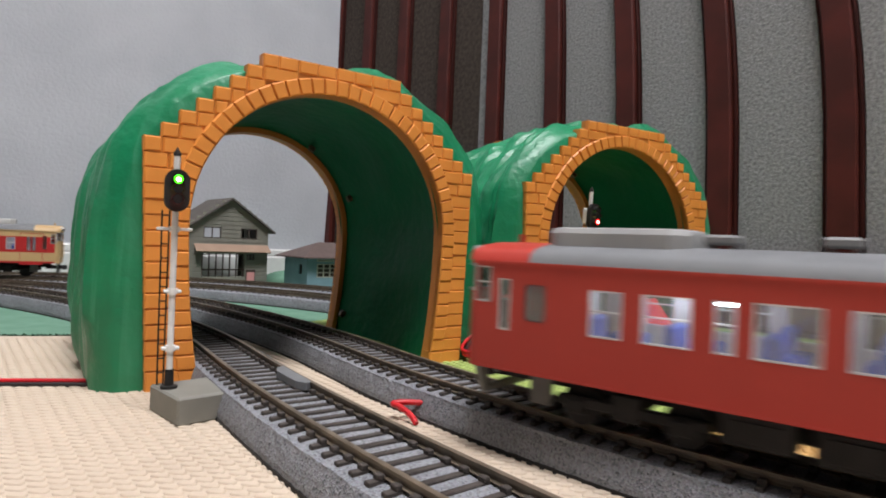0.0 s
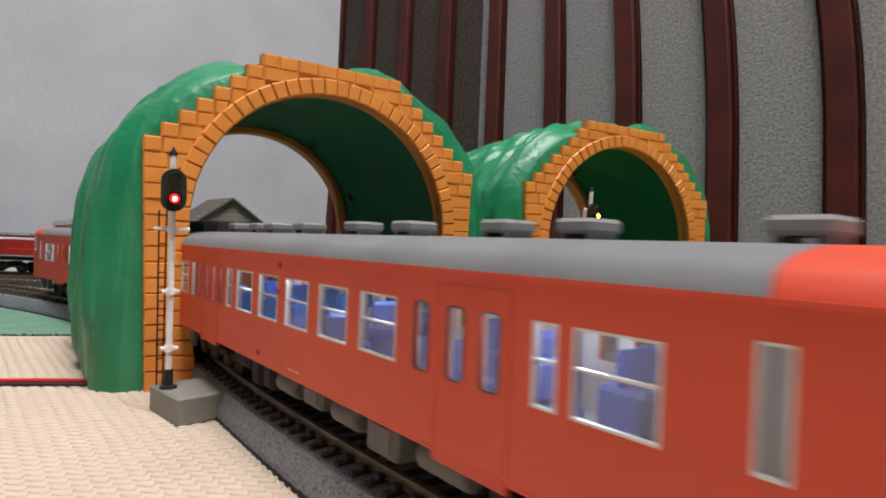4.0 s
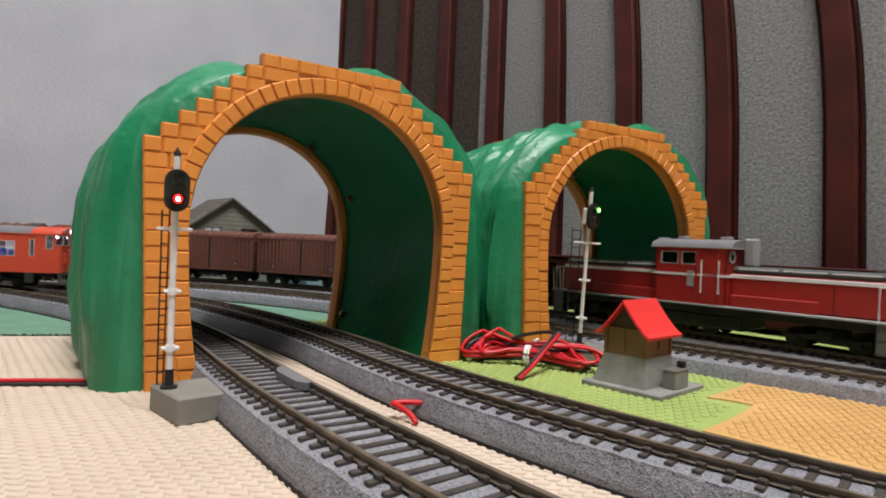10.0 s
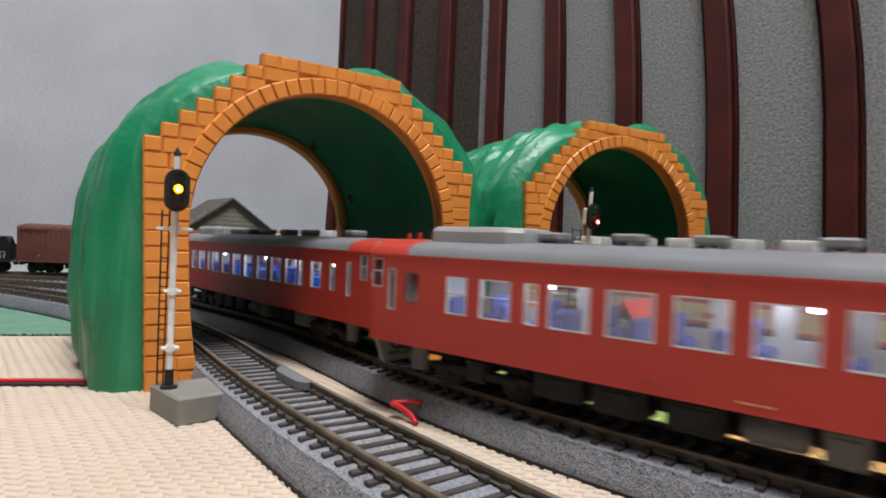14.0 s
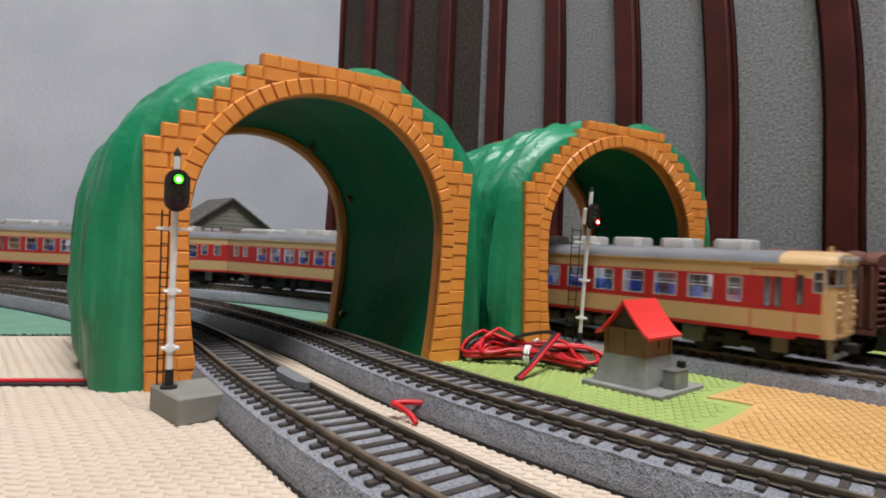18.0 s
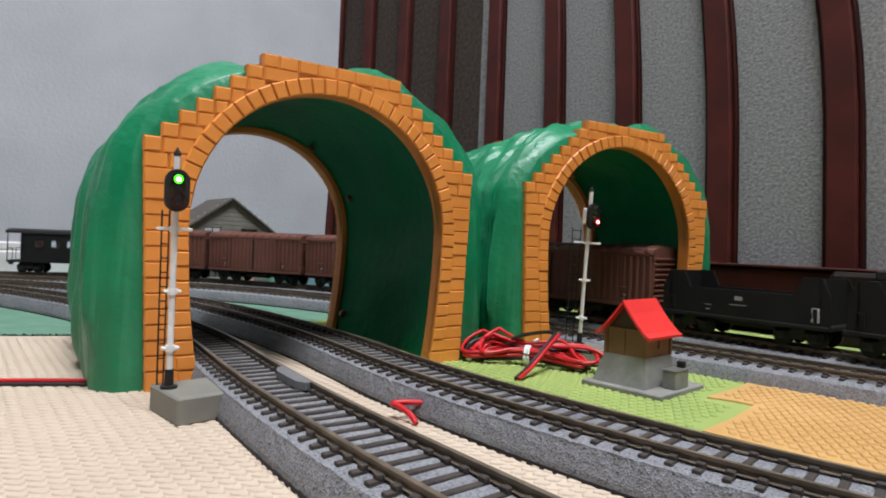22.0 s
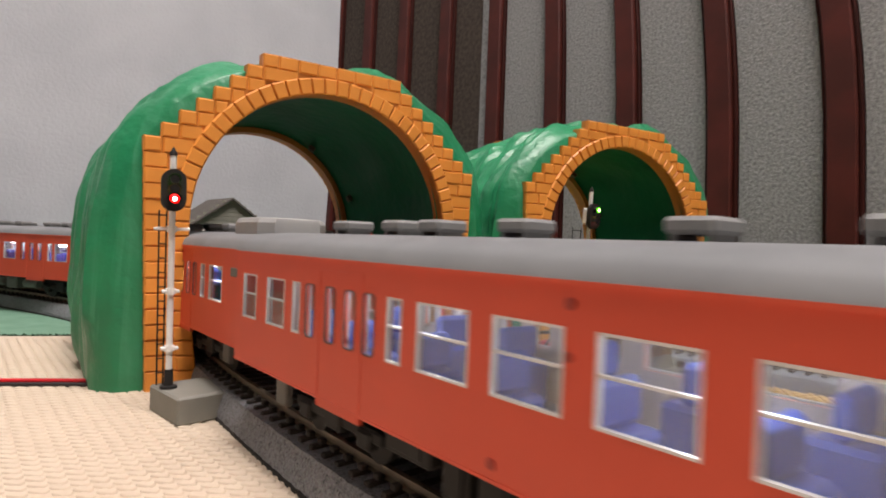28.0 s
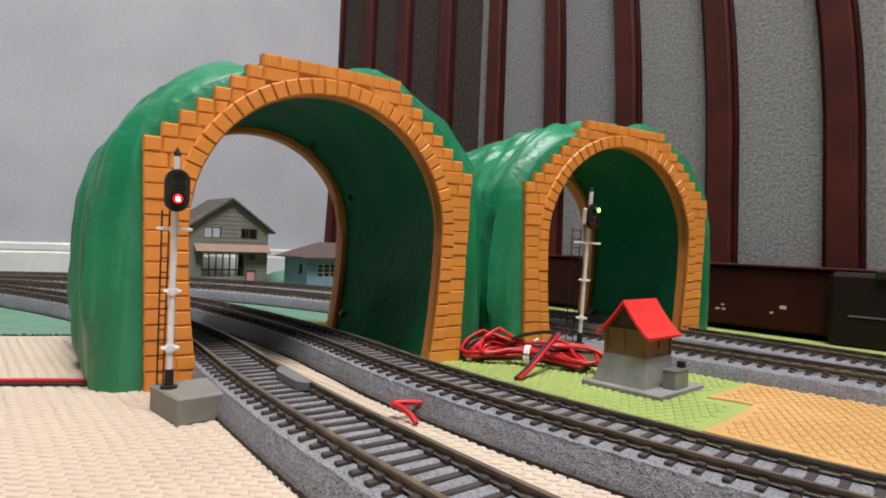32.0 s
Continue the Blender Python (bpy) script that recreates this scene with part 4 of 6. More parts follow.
def wires():
    def strand(pts, mat, parent, r=0.0008):
        pts = [Vector(p) for p in pts]
        fine = []
        q = [pts[0], *pts, pts[-1]]
        for p0, p1, p2, p3 in zip(q, q[1:], q[2:], q[3:]):
            for k in range(7):
                t = k / 7
                fine.append(0.5 * (2 * p1 + (p2 - p0) * t + (2 * p0 - 5 * p1 + 4 * p2 - p3) * t * t + (3 * p1 - p0 - 3 * p2 + p3) * t ** 3))
        fine.append(pts[-1])
        return part("strand", Build().tube(fine, r, 7), mat, parent, soft=60)

    th = thing("wire_bundle", "coil of red and black wire tied with white ties", "wire")
    rnd = random.Random(11)
    ends = Vector((0.0130, 0.293)), Vector((0.076, 0.270))
    along = (ends[1] - ends[0]).normalized()
    side = Vector((-along.y, along.x))
    for k in range(11):
        w, lift = 0.0025 + 0.0055 * rnd.random(), 0.003 + 0.0125 * rnd.random()
        c0 = ends[0] + along * rnd.uniform(0, 0.010)
        c1 = ends[1] - along * rnd.uniform(0, 0.02)
        mid = ends[0] + along * 0.030
        pts = []
        loop = [(c0 + along * 0.006, w, lift), (c0, w * 0.3, lift * 0.7), (c0 + along * 0.003, -w, 0.001 + lift * 0.3), (mid, -0.0012 * rnd.uniform(0.2, 1.5), 0.002 + lift * 0.4), (ends[0] + along * 0.055, -w * 0.7, 0.001 + lift * 0.3), (c1, -w * 0.2, 0.001 + lift * 0.4), (c1 - along * 0.008, w * 0.8, lift * 0.8), (mid, 0.0012 * rnd.uniform(0.2, 1.5), 0.003 + lift * 0.5), (c0 + along * 0.006, w, lift)]
        for c, s, z in loop:
            p = c + side * s
            pts.append((p.x, p.y, max(0.0009, z)))
        strand(pts, WIRE_BLACK if k % 4 == 3 else WIRE_RED, th, 0.0009)
    for d, r in ((0.030, 0.0036), (0.0315, 0.0036)):
        p = ends[0] + along * d
        ring = [(p.x + side.x * r * 1.15 * math.cos(a), p.y + side.y * r * 1.15 * math.cos(a), 0.0048 + r * 1.25 * math.sin(a)) for a in np.linspace(0, 2 * math.pi, 17)]
        part("cable_tie", Build().tube(ring, 0.0008, 6), TIE_WHITE, th)
    part("tie_tail", Build().tube([(ends[0].x + along.x * 0.03, ends[0].y + along.y * 0.03, 0.009), (ends[0].x + along.x * 0.036, ends[0].y + along.y * 0.036 + 0.004, 0.0125)], 0.0007, 5), TIE_WHITE, th)
    th = thing("wire_pair", "twin red and black wire running from the coil to the track", "wire")
    strand([(0.0335, 0.2480, 0.0012), (0.040, 0.256, 0.005), (0.049, 0.267, 0.0125), (0.0545, 0.274, 0.0165)], WIRE_RED, th, 0.0009)
    strand([(0.0323, 0.2487, 0.0012), (0.0388, 0.2567, 0.0052), (0.0478, 0.2677, 0.0128), (0.0530, 0.2747, 0.0168)], WIRE_BLACK, th, 0.0009)
    strand([(0.0530, 0.2747, 0.0168), (0.050, 0.279, 0.0168), (0.042, 0.283, 0.0150), (0.034, 0.285, 0.012)], WIRE_BLACK, th, 0.0009)
    th = thing("wire_pair", "red and black wire lying on the beige mat", "wire")
    strand([(-0.30, 0.180, -0.0002), (-0.20, 0.2075, -0.0002), (-0.1568, 0.2165, -0.0002), (-0.122, 0.2225, -0.0002), (-0.1, 0.226, -0.0002)], WIRE_RED, th, 0.0010)
    strand([(-0.30, 0.178, -0.0011), (-0.20, 0.2055, -0.0011), (-0.1568, 0.2145, -0.0011), (-0.122, 0.2205, -0.0011), (-0.1, 0.224, -0.0011)], WIRE_BLACK, th, 0.0009)
    th = thing("wire_pair", "short bent red wire between two tracks", "wire")
    strand([(-0.0061, 0.1875, -0.0008), (-0.0085, 0.1905, 0.0012), (-0.0122, 0.1935, 0.0028), (-0.0142, 0.1946, 0.0032), (-0.0115, 0.1955, 0.0035), (-0.0070, 0.1955, 0.0036), (-0.0020, 0.1950, 0.0036)], WIRE_RED, th, 0.0010)
    strand([(-0.0045, 0.1938, 0.0012), (-0.0022, 0.1950, 0.0020), (0.0006, 0.1950, 0.0024)], WIRE_BLACK, th, 0.0011)


def sensor():
    tr = TRACKS["inner"]
    s = 0.1475
    c, d = tr.at(s), tr.way(s)
    m = pose(c.x, c.y, 0, 0, 0, math.degrees(math.atan2(d.y, d.x)) - 90)
    b = Build().prism([(0.0042, -0.010), (0.0062, -0.014), (0.0084, -0.0125), (0.0086, 0.013), (0.0060, 0.0125), (0.0038, 0.006)], "z", 0.0082, 0.0106)
    th = thing("track_sensor", "flat grey sensor plate beside the near rail", "track sensor", m)
    part("plate", b, SENSOR, th)
    th = thing("track_clip", "small black clip under the edge of the ballast", "track clip", pose(-0.0486, 0.166, BEIGE_TOP, 0, 0, 35))
    part("clip_body", Build().box(-0.0011, 0.0011, -0.0014, 0.0014, 0.0, 0.0026, 0.0003), UNDER, th)


def house_grey():
    th = thing("model_house", "grey two storey model shop house with tan awning", "model house", pose(-0.2300, 0.675, 0.0, 0, 0, 41))
    w, dp, e, r = 0.040, 0.062, 0.058, 0.086
    th.location, th.scale = (-0.2485, 0.700, 0.0), (1.17, 1.17, 1.17)
    holes = [(-0.026, -0.009, 0.0452, 0.0560), (0.011, 0.028, 0.0452, 0.0560), (-0.027, 0.016, 0.0065, 0.030), (0.018, 0.026, 0.0225, 0.030)]
    b = Build().panel(-w, w, 0.0, e, holes, lambda u, v, k: (u, k, v), 0.0015)
    b.panel(0.0, dp, 0.0, e, [(0.008, 0.020, 0.048, 0.052), (0.006, 0.018, 0.022, 0.030)], lambda u, v, k: (-w + k, u, v), 0.0015)
    b.panel(0.0, dp, 0.0, e, [], lambda u, v, k: (w - k, u, v), 0.0015)
    b.panel(-w, w, 0.0, e, [(-0.034, 0.034, 0.0425, 0.0565), (-0.034, 0.034, 0.004, 0.036)], lambda u, v, k: (u, dp - k, v), 0.0015)
    b.prism([(-w, e), (w, e), (0, r - 0.002)], "y", 0.0, 0.0015).prism([(-w, e), (w, e), (0, r - 0.002)], "y", dp - 0.0015, dp)
    part("wall", b, HOUSE_GREY, th)
    z = 0.004
    while z < r - 0.006:
        half = w if z < e else w * (r - z) / (r - e)
        cuts = [(-half, half)]
        for h in holes:
            if h[2] - 0.0005 < z < h[3] + 0.0005:
                cuts = [c for a, bb in cuts for c in ((a, min(bb, h[0])), (max(a, h[1]), bb)) if c[1] - c[0] > 0.001]
        for a, bb in cuts:
            part("siding_board", Build().box(a, bb, -0.0005, 0.0002, z, z + 0.0034, 0.0001), HOUSE_GREY, th)
        z += 0.0042
    for s in (-1, 1):
        pts = [(0, r), (s * (w + 0.006), e - 0.0045), (s * (w + 0.006), e - 0.0062), (0, r - 0.0020)]
        part("roof_slope", Build().prism(pts, "y", -0.005, dp + 0.004), HOUSE_ROOF, th)
    part("awning", Build().prism([(-0.009, 0.0325), (-0.0085, 0.0315), (0.0, 0.0390), (0.0, 0.0400)], "x", -0.035, 0.040), AWNING, th, "tan sloping awning")
    for h in holes[:2] + holes[3:]:
        f = Build()
        for x in (h[0], (h[0] + h[1]) / 2 - 0.0004, h[1] - 0.0009):
            f.box(x, x + 0.0009, 0.0002, 0.0012, h[2], h[3])
        f.box(h[0], h[1], 0.0002, 0.0012, h[2], h[2] + 0.0009).box(h[0], h[1], 0.0002, 0.0012, h[3] - 0.0009, h[3])
        part("window", f, DARK_WOOD, th)
    f = Build()
    for k in range(7):
        x = -0.027 + k * 0.0068
        f.box(x, x + 0.0012, 0.0002, 0.0012, 0.0065, 0.030)
    f.box(-0.027, 0.016, 0.0002, 0.0012, 0.0135, 0.0150)
    part("shop_front", f, DARK_WOOD, th)
    part("front_step_wall", Build().box(-0.028, 0.016, -0.0004, 0.001, 0.0, 0.0066), AWNING, th)
    part("inner_floor", Build().box(-w + 0.002, w - 0.002, 0.002, dp - 0.002, 0.040, 0.041), DARK_WOOD, th)
    sg = thing("sign_board", "pink notice board on a dark stand", "sign", pose(-0.2247, 0.7047, 0, 0, 0, 38))
    part("stand", Build().box(-0.0055, 0.0055, -0.0005, 0.0005, 0.0, 0.0175, 0.0002), DARK_WOOD, sg)
    part("panel", Build().box(-0.0045, 0.0045, -0.0011, -0.0005, 0.004, 0.0145), PINK, sg)


def mound():
    rows = []
    for k in range(9):
        a = math.pi / 2 * k / 8
        rows.append([(0.036 * math.cos(a) * math.cos(t) * (1 + 0.08 * math.sin(3 * t)), 0.024 * math.cos(a) * math.sin(t), 0.016 * math.sin(a)) for t in np.linspace(0, 2 * math.pi, 25)[:-1]])
    solo("grass_mound", Build().sweep(rows, closed=True), FELT_GREEN, "low green felt mound between two model houses", "mound", place=pose(-0.197, 0.775, -0.0014), soft=60)


def house_blue():
    th = thing("model_house", "pale blue model bungalow with brown hipped roof", "model house", pose(-0.151, 0.672, 0.0, 0, 0, 41))
    w, dp, e = 0.075, 0.055, 0.036
    hole = [(0.012, 0.038, 0.013, 0.0285), (0.012, 0.038, 0.031, 0.0335), (0.050, 0.072, 0.003, 0.026)]
    b = Build().panel(0.0, w, 0.0, e, hole, lambda u, v, k: (u, k, v), 0.0015)
    b.panel(0.0, dp, 0.0, e, [(0.012, 0.020, 0.016, 0.027)], lambda u, v, k: (k, u, v), 0.0015)
    b.panel(0.0, dp, 0.0, e, [], lambda u, v, k: (w - k, u, v), 0.0015).panel(0.0, w, 0.0, e, [], lambda u, v, k: (u, dp - k, v), 0.0015)
    part("wall", b, HOUSE_BLUE, th)
    z = 0.002
    while z < e - 0.004:
        cuts = [(0.0, w)]
        for h in hole:
            if h[2] - 0.003 < z < h[3] + 0.0005:
                cuts = [c for a, bb in cuts for c in ((a, min(bb, h[0])), (max(a, h[1]), bb)) if c[1] - c[0] > 0.001]
        for a, bb in cuts:
            part("siding_board", Build().box(a, bb, -0.0004, 0.0002, z, z + 0.0031, 0.0001), HOUSE_BLUE, th)
        z += 0.0036
    o = 0.009
    ridge0, ridge1 = (0.028, dp / 2, e + 0.017), (w - 0.02, dp / 2, e + 0.017)
    lo = [(-o, -o, e), (w + o, -o, e), (w + o, dp + o, e), (-o, dp + o, e)]
    roof = [("front", [lo[0], lo[1], ridge1, ridge0]), ("end", [lo[3], lo[0], ridge0]), ("back", [lo[2], lo[3], ridge0, ridge1]), ("end", [lo[1], lo[2], ridge1])]
    for _, quad in roof:
        n = len(quad)
        low = [(x, y, z - 0.0014) for x, y, z in quad]
        part("roof_slope", Build().add(quad + low, [tuple(range(n)), tuple(reversed(range(n, 2 * n)))] + [(k, (k + 1) % n, n + (k + 1) % n, n + k) for k in range(n)]), BROWN_ROOF, th)
    for h in hole[:2]:
        f = Build()
        for k in range(4):
            x = h[0] + (h[1] - h[0] - 0.0012) * k / 3
            if k in (0, 3) or h[3] - h[2] > 0.01:
                f.box(x, x + 0.0012, -0.0006, 0.0008, h[2], h[3])
        for z in ((h[2], h[3] - 0.001) if h[3] - h[2] < 0.01 else (h[2], h[2] + 0.005, h[2] + 0.010, h[3] - 0.001)):
            f.box(h[0], h[1], -0.0006, 0.0008, z, z + 0.0009)
        part("window", f, HOUSE_CREAM, th, "cream window frame")
    f = Build().box(0.050, 0.0515, -0.0006, 0.0008, 0.003, 0.026).box(0.0605, 0.062, -0.0006, 0.0008, 0.003, 0.026).box(0.05, 0.072, -0.0004, 0.0008, 0.003, 0.009)
    part("door", f, HOUSE_CREAM, th, "cream framed glass door")
    part("porch_roof", Build().prism([(-0.012, 0.0245), (0.0, 0.030), (0.0, 0.031), (-0.012, 0.0258)], "x", 0.042, 0.075), HOUSE_CREAM, th)
    part("inner_wall", Build().box(0.002, w - 0.002, 0.020, 0.021, 0.0, e), DARK_WOOD, th)
    part("plinth", Build().box(-0.001, w + 0.001, -0.001, dp + 0.001, -0.0015, 0.0016), HOUSE_CREAM, th)

# ---- railway vehicles; each stands on the rails at z = 0 and looks along +y ----
HW = 0.0192
SILL, EAVE, RISE = 0.0124, 0.0411, 0.0054
MESHES = {}


def shared(key, make, *mats):
    if key not in MESHES:
        MESHES[key] = make().mesh(key[0], *mats)
    return MESHES[key]


def roof_outline(half, z, rise, n=12):
    return [(-half * math.cos(math.pi * k / n), z + rise * math.sin(math.pi * k / n) ** 0.7) for k in range(n + 1)]


def bogie(car, y, wheelbase=0.026, r=0.0054):
    def frame_mesh():
        b = Build()
        for s in (-1, 1):
            b.box(s * 0.0118 - 0.0012, s * 0.0118 + 0.0012, -wheelbase * 0.72, wheelbase * 0.72, 0.0052, 0.0078, 0.0004)
            for yy in (-wheelbase / 2, wheelbase / 2):
                b.box(s * 0.0125 - 0.0013, s * 0.0125 + 0.0013, yy - 0.0026, yy + 0.0026, 0.0034, 0.0074, 0.0006)
            b.box(s * 0.0125 - 0.0012, s * 0.0125 + 0.0012, -0.0035, 0.0035, 0.0040, 0.0105, 0.0005)
        return b.box(-0.011, 0.011, -0.004, 0.004, 0.0070, 0.0110)

    g = part("bogie", shared(("bogie", wheelbase), frame_mesh, UNDER), None, car, at=Matrix.Translation((0, y, 0)))
    w = shared(("wheelset", r), lambda: Build().tube([(-0.0085, 0, r), (0.0085, 0, r)], 0.0010, 8).tube([(-0.0098, 0, r), (-0.0076, 0, r)], r, 18).tube([(0.0076, 0, r), (0.0098, 0, r)], r, 18), UNDER)
    for yy in (-wheelbase / 2, wheelbase / 2):
        part("wheelset", w, None, g, at=Matrix.Translation((0, yy, 0)))


def side_window(car, s, y, z, w, h, x=HW, bars=1, glass=GLASS, frame_mat=SILVER):
    """A framed pane let into a side; s is the side."""
    t = 0.00034

    def frame_mesh():
        bar = h * 0.04
        holes = [(-w / 2 + t, w / 2 - t, -h / 2 + t, bar), (-w / 2 + t, w / 2 - t, bar + t, h / 2 - t)] if bars else [(-w / 2 + t, w / 2 - t, -h / 2 + t, h / 2 - t)]
        return Build().panel(-w / 2, w / 2, -h / 2, h / 2, holes, lambda u, v, k: (0.0001 - k, u, v), 0.0008)

    key = (round(w, 5), round(h, 5), bars, frame_mat.name)
    turn = Matrix.Translation((s * x, y, z)) @ Matrix.Rotation(0 if s > 0 else math.pi, 4, "Z")
    g = part("window", shared(("window", *key), frame_mesh, frame_mat), None, car, at=turn)
    p = part("pane", shared(("pane", *key, glass.name), lambda: Build().box(-0.00075, -0.00045, -w / 2, w / 2, -h / 2, h / 2), glass), None, g)
    p.visible_shadow = False


def round_window(car, s, y, z, w, h, paint, glass=GLASS, x=HW):
    """A pane with rounded corners in a black rubber seal, set flush in a painted door leaf."""
    def outline(inset, r):
        pts = []
        for cx, cz, a0 in ((1, 1, 0.0), (-1, 1, 0.5), (-1, -1, 1.0), (1, -1, 1.5)):
            for k in range(6):
                a = math.pi * (a0 + k / 10)
                pts.append((cx * (w / 2 - inset - r) + r * math.cos(a), cz * (h / 2 - inset - r) + r * math.sin(a)))
        return pts

    square = [(cx * w / 2, cz * h / 2) for cx, cz in ((1, 1), (-1, 1), (-1, -1), (1, -1)) for _ in range(6)]
    hole, seal = outline(0.0001, 0.0011), outline(0.00034, 0.0009)

    def leaf_mesh():
        return Build().sweep([[(0.00002, u, v) for u, v in square], [(0.00002, u, v) for u, v in hole], [(-0.0004, u, v) for u, v in hole]], closed=True, cap=False)

    def seal_mesh():
        return Build().sweep([[(-0.0002, u, v) for u, v in hole], [(0.00014, u, v) for u, v in hole], [(0.00010, u, v) for u, v in seal], [(-0.0002, u, v) for u, v in seal]], closed=True, cap=False)

    key = (round(w, 5), round(h, 5))
    turn = Matrix.Translation((s * x, y, z)) @ Matrix.Rotation(0 if s > 0 else math.pi, 4, "Z")
    g = part("window", shared(("round_window", *key, paint.name), leaf_mesh, paint), None, car, at=turn)
    part("rubber_seal", shared(("rubber_seal", *key), seal_mesh, SEAL), None, g)
    p = part("pane", shared(("round_pane", *key, glass.name), lambda: Build().box(-0.0004, -0.0002, -w / 2 + 0.0001, w / 2 - 0.0001, -h / 2 + 0.0001, h / 2 - 0.0001), glass), None, g)
    p.visible_shadow = False


def cab_end(car, L, paint, lit, e, lower=None):
    """A driving end at y = e * L / 2: face, rounded corners, lamps, sign, plough."""
    F = L / 2
    R = 0.0042
    hold = Matrix.Rotation(0 if e > 0 else math.pi, 4, "Z")
    fx = HW - R
    holes = [(-fx + 0.0003, -0.0052, 0.0331, 0.0398), (0.0052, fx - 0.0003, 0.0331, 0.0398), (-0.0026, 0.0026, 0.0305, 0.0390)]
    b = Build().panel(-fx, fx, SILL, EAVE, holes, lambda u, v, k: (u, F - k, v), 0.0010)
    for s in (-1, 1):
        for z0, z1 in ((SILL, 0.0331), (0.0398, EAVE)):
            rows = []
            for z in (z0, z1):
                arc = [(s * (fx + R * math.sin(a)), F - R + R * math.cos(a)) for a in np.linspace(0, math.pi / 2, 6)]
                inn = [(s * (fx + (R - 0.001) * math.sin(a)), F - R + (R - 0.001) * math.cos(a)) for a in np.linspace(math.pi / 2, 0, 6)]
                rows.append([(x, y, z) for x, y in arc + inn])
            b.sweep(rows, closed=True)
        a0 = math.pi / 2 * 0.86
        rows = [[(s * (fx + rr * math.sin(a)), F - R + rr * math.cos(a), z) for rr, a in ((R, a0), (R, math.pi / 2), (R - 0.001, math.pi / 2), (R - 0.001, a0))] for z in (0.0331, 0.0398)]
        b.sweep(rows, closed=True)
    face = part("cab_front", b, paint, car, at=hold, soft=40)
    rows = []
    for y, k, zz in ((F - 0.020, 1.0, 1.0), (F - 0.006, 1.0, 1.0), (F - 0.0022, 0.985, 0.985), (F - 0.0004, 0.93, 0.93), (F + 0.0002, 0.88, 0.84)):
        rows.append([(x * k, y, EAVE + (z - EAVE) * zz) for x, z in roof_outline(HW, EAVE, RISE)])
    part("cab_roof", Build().sweep(rows, closed=True), paint, car, at=hold, soft=45)
    for s in (-1, 1):
        def corner_pane():
            rows = [[(s * (fx + (R - 0.0003) * math.sin(a)), F - R + (R - 0.0003) * math.cos(a), z) for a in np.linspace(0, math.pi / 2 * 0.86, 5)] for z in (0.0331, 0.0398)]
            return Build().sweep(rows).box(min(s * 0.0052, s * fx), max(s * 0.0052, s * fx), F - 0.0006, F - 0.0003, 0.0331, 0.0398)
        p = part("windscreen", shared(("windscreen", s, L), corner_pane, DARK_GLASS), None, face, "wrap-round windscreen")
        p.visible_shadow = False
        fr = Build().panel(0.0048, fx + 0.0002, 0.0327, 0.0402, [(0.0055, fx - 0.0005, 0.0334, 0.0395)], lambda u, v, k: (s * u, F + 0.0004 - k, v), 0.0008)
        for z in (0.0327, 0.0395):
            rows = [[(s * (fx + rr * math.sin(a)), F - R + rr * math.cos(a), zz) for rr, zz in ((R + 0.0003, z), (R + 0.0003, z + 0.0007), (R - 0.0004, z + 0.0007), (R - 0.0004, z))] for a in np.linspace(0, math.pi / 2 * 0.9, 6)]
            fr.sweep(rows, closed=True)
        part("windscreen_frame", fr, CHROME, face)
        ring = Build().tube([(s * 0.0132, F - 0.002, 0.0434), (s * 0.0132, F + 0.0010, 0.0434), (s * 0.0132, F + 0.0010, 0.0434), (s * 0.0132, F - 0.0002, 0.0434)], [0.0017, 0.0017, 0.0013, 0.0012], 18)
        lamp = part("headlamp", ring, CHROME, face, soft=40)
        if lit == "all":
            part("lamp_glass", Build().tube([(s * 0.0132, F - 0.0002, 0.0434), (s * 0.0132, F + 0.0006, 0.0434), (s * 0.0132, F + 0.0009, 0.0434)], [0.0012, 0.0011, 0.0004], 14), LAMP_WHITE, lamp, soft=60)
        else:
            part("lamp_cup", Build().tube([(s * 0.0132, F - 0.0002, 0.0434), (s * 0.0132, F + 0.0011, 0.0434)], 0.0011, 14), UNDER, lamp, "dark lamp cup")
            part("lamp_bulb", Build().tube([(s * 0.0132, F + 0.0010, 0.0434), (s * 0.0132, F + 0.0014, 0.0434), (s * 0.0132, F + 0.0016, 0.0434)], [0.0006, 0.0005, 0.0002], 10), CHROME, lamp, soft=60)
        part("handrail", Build().tube([(s * 0.0062, F + 0.0008, 0.0165), (s * 0.0062, F + 0.0008, 0.0215), (s * 0.0110, F + 0.0008, 0.0215)], 0.0003, 6), paint, face)
        part("lamp_bracket", Build().box(s * 0.0100 - 0.0012, s * 0.0100 + 0.0012, F, F + 0.0010, 0.0168, 0.0186, 0.0003).box(s * 0.0115 - 0.0008, s * 0.0115 + 0.0008, F, F + 0.0012, 0.0196, 0.0212, 0.0003).box(s * 0.0095 - 0.0026, s * 0.0095 + 0.0026, F, F + 0.0006, 0.0300, 0.0307, 0.0001), paint, face)
        for z, x in ((0.0205, 0.0126), (0.0262, 0.0124), (0.0285, 0.0070)):
            part("jumper_socket", Build().tube([(s * x, F - 0.0002, z), (s * x, F + 0.0011, z)], [0.0010, 0.0008], 10), paint, face)
        part("step_bracket", Build().box(s * 0.0105 - 0.0022, s * 0.0105 + 0.0022, F - 0.0002, F + 0.0007, SILL + 0.0010, SILL + 0.0018, 0.0002), paint, face)
        part("tail_lamp", Build().tube([(s * 0.0122, F, 0.0232), (s * 0.0122, F + 0.0009, 0.0232)], 0.0012, 12), paint, face)
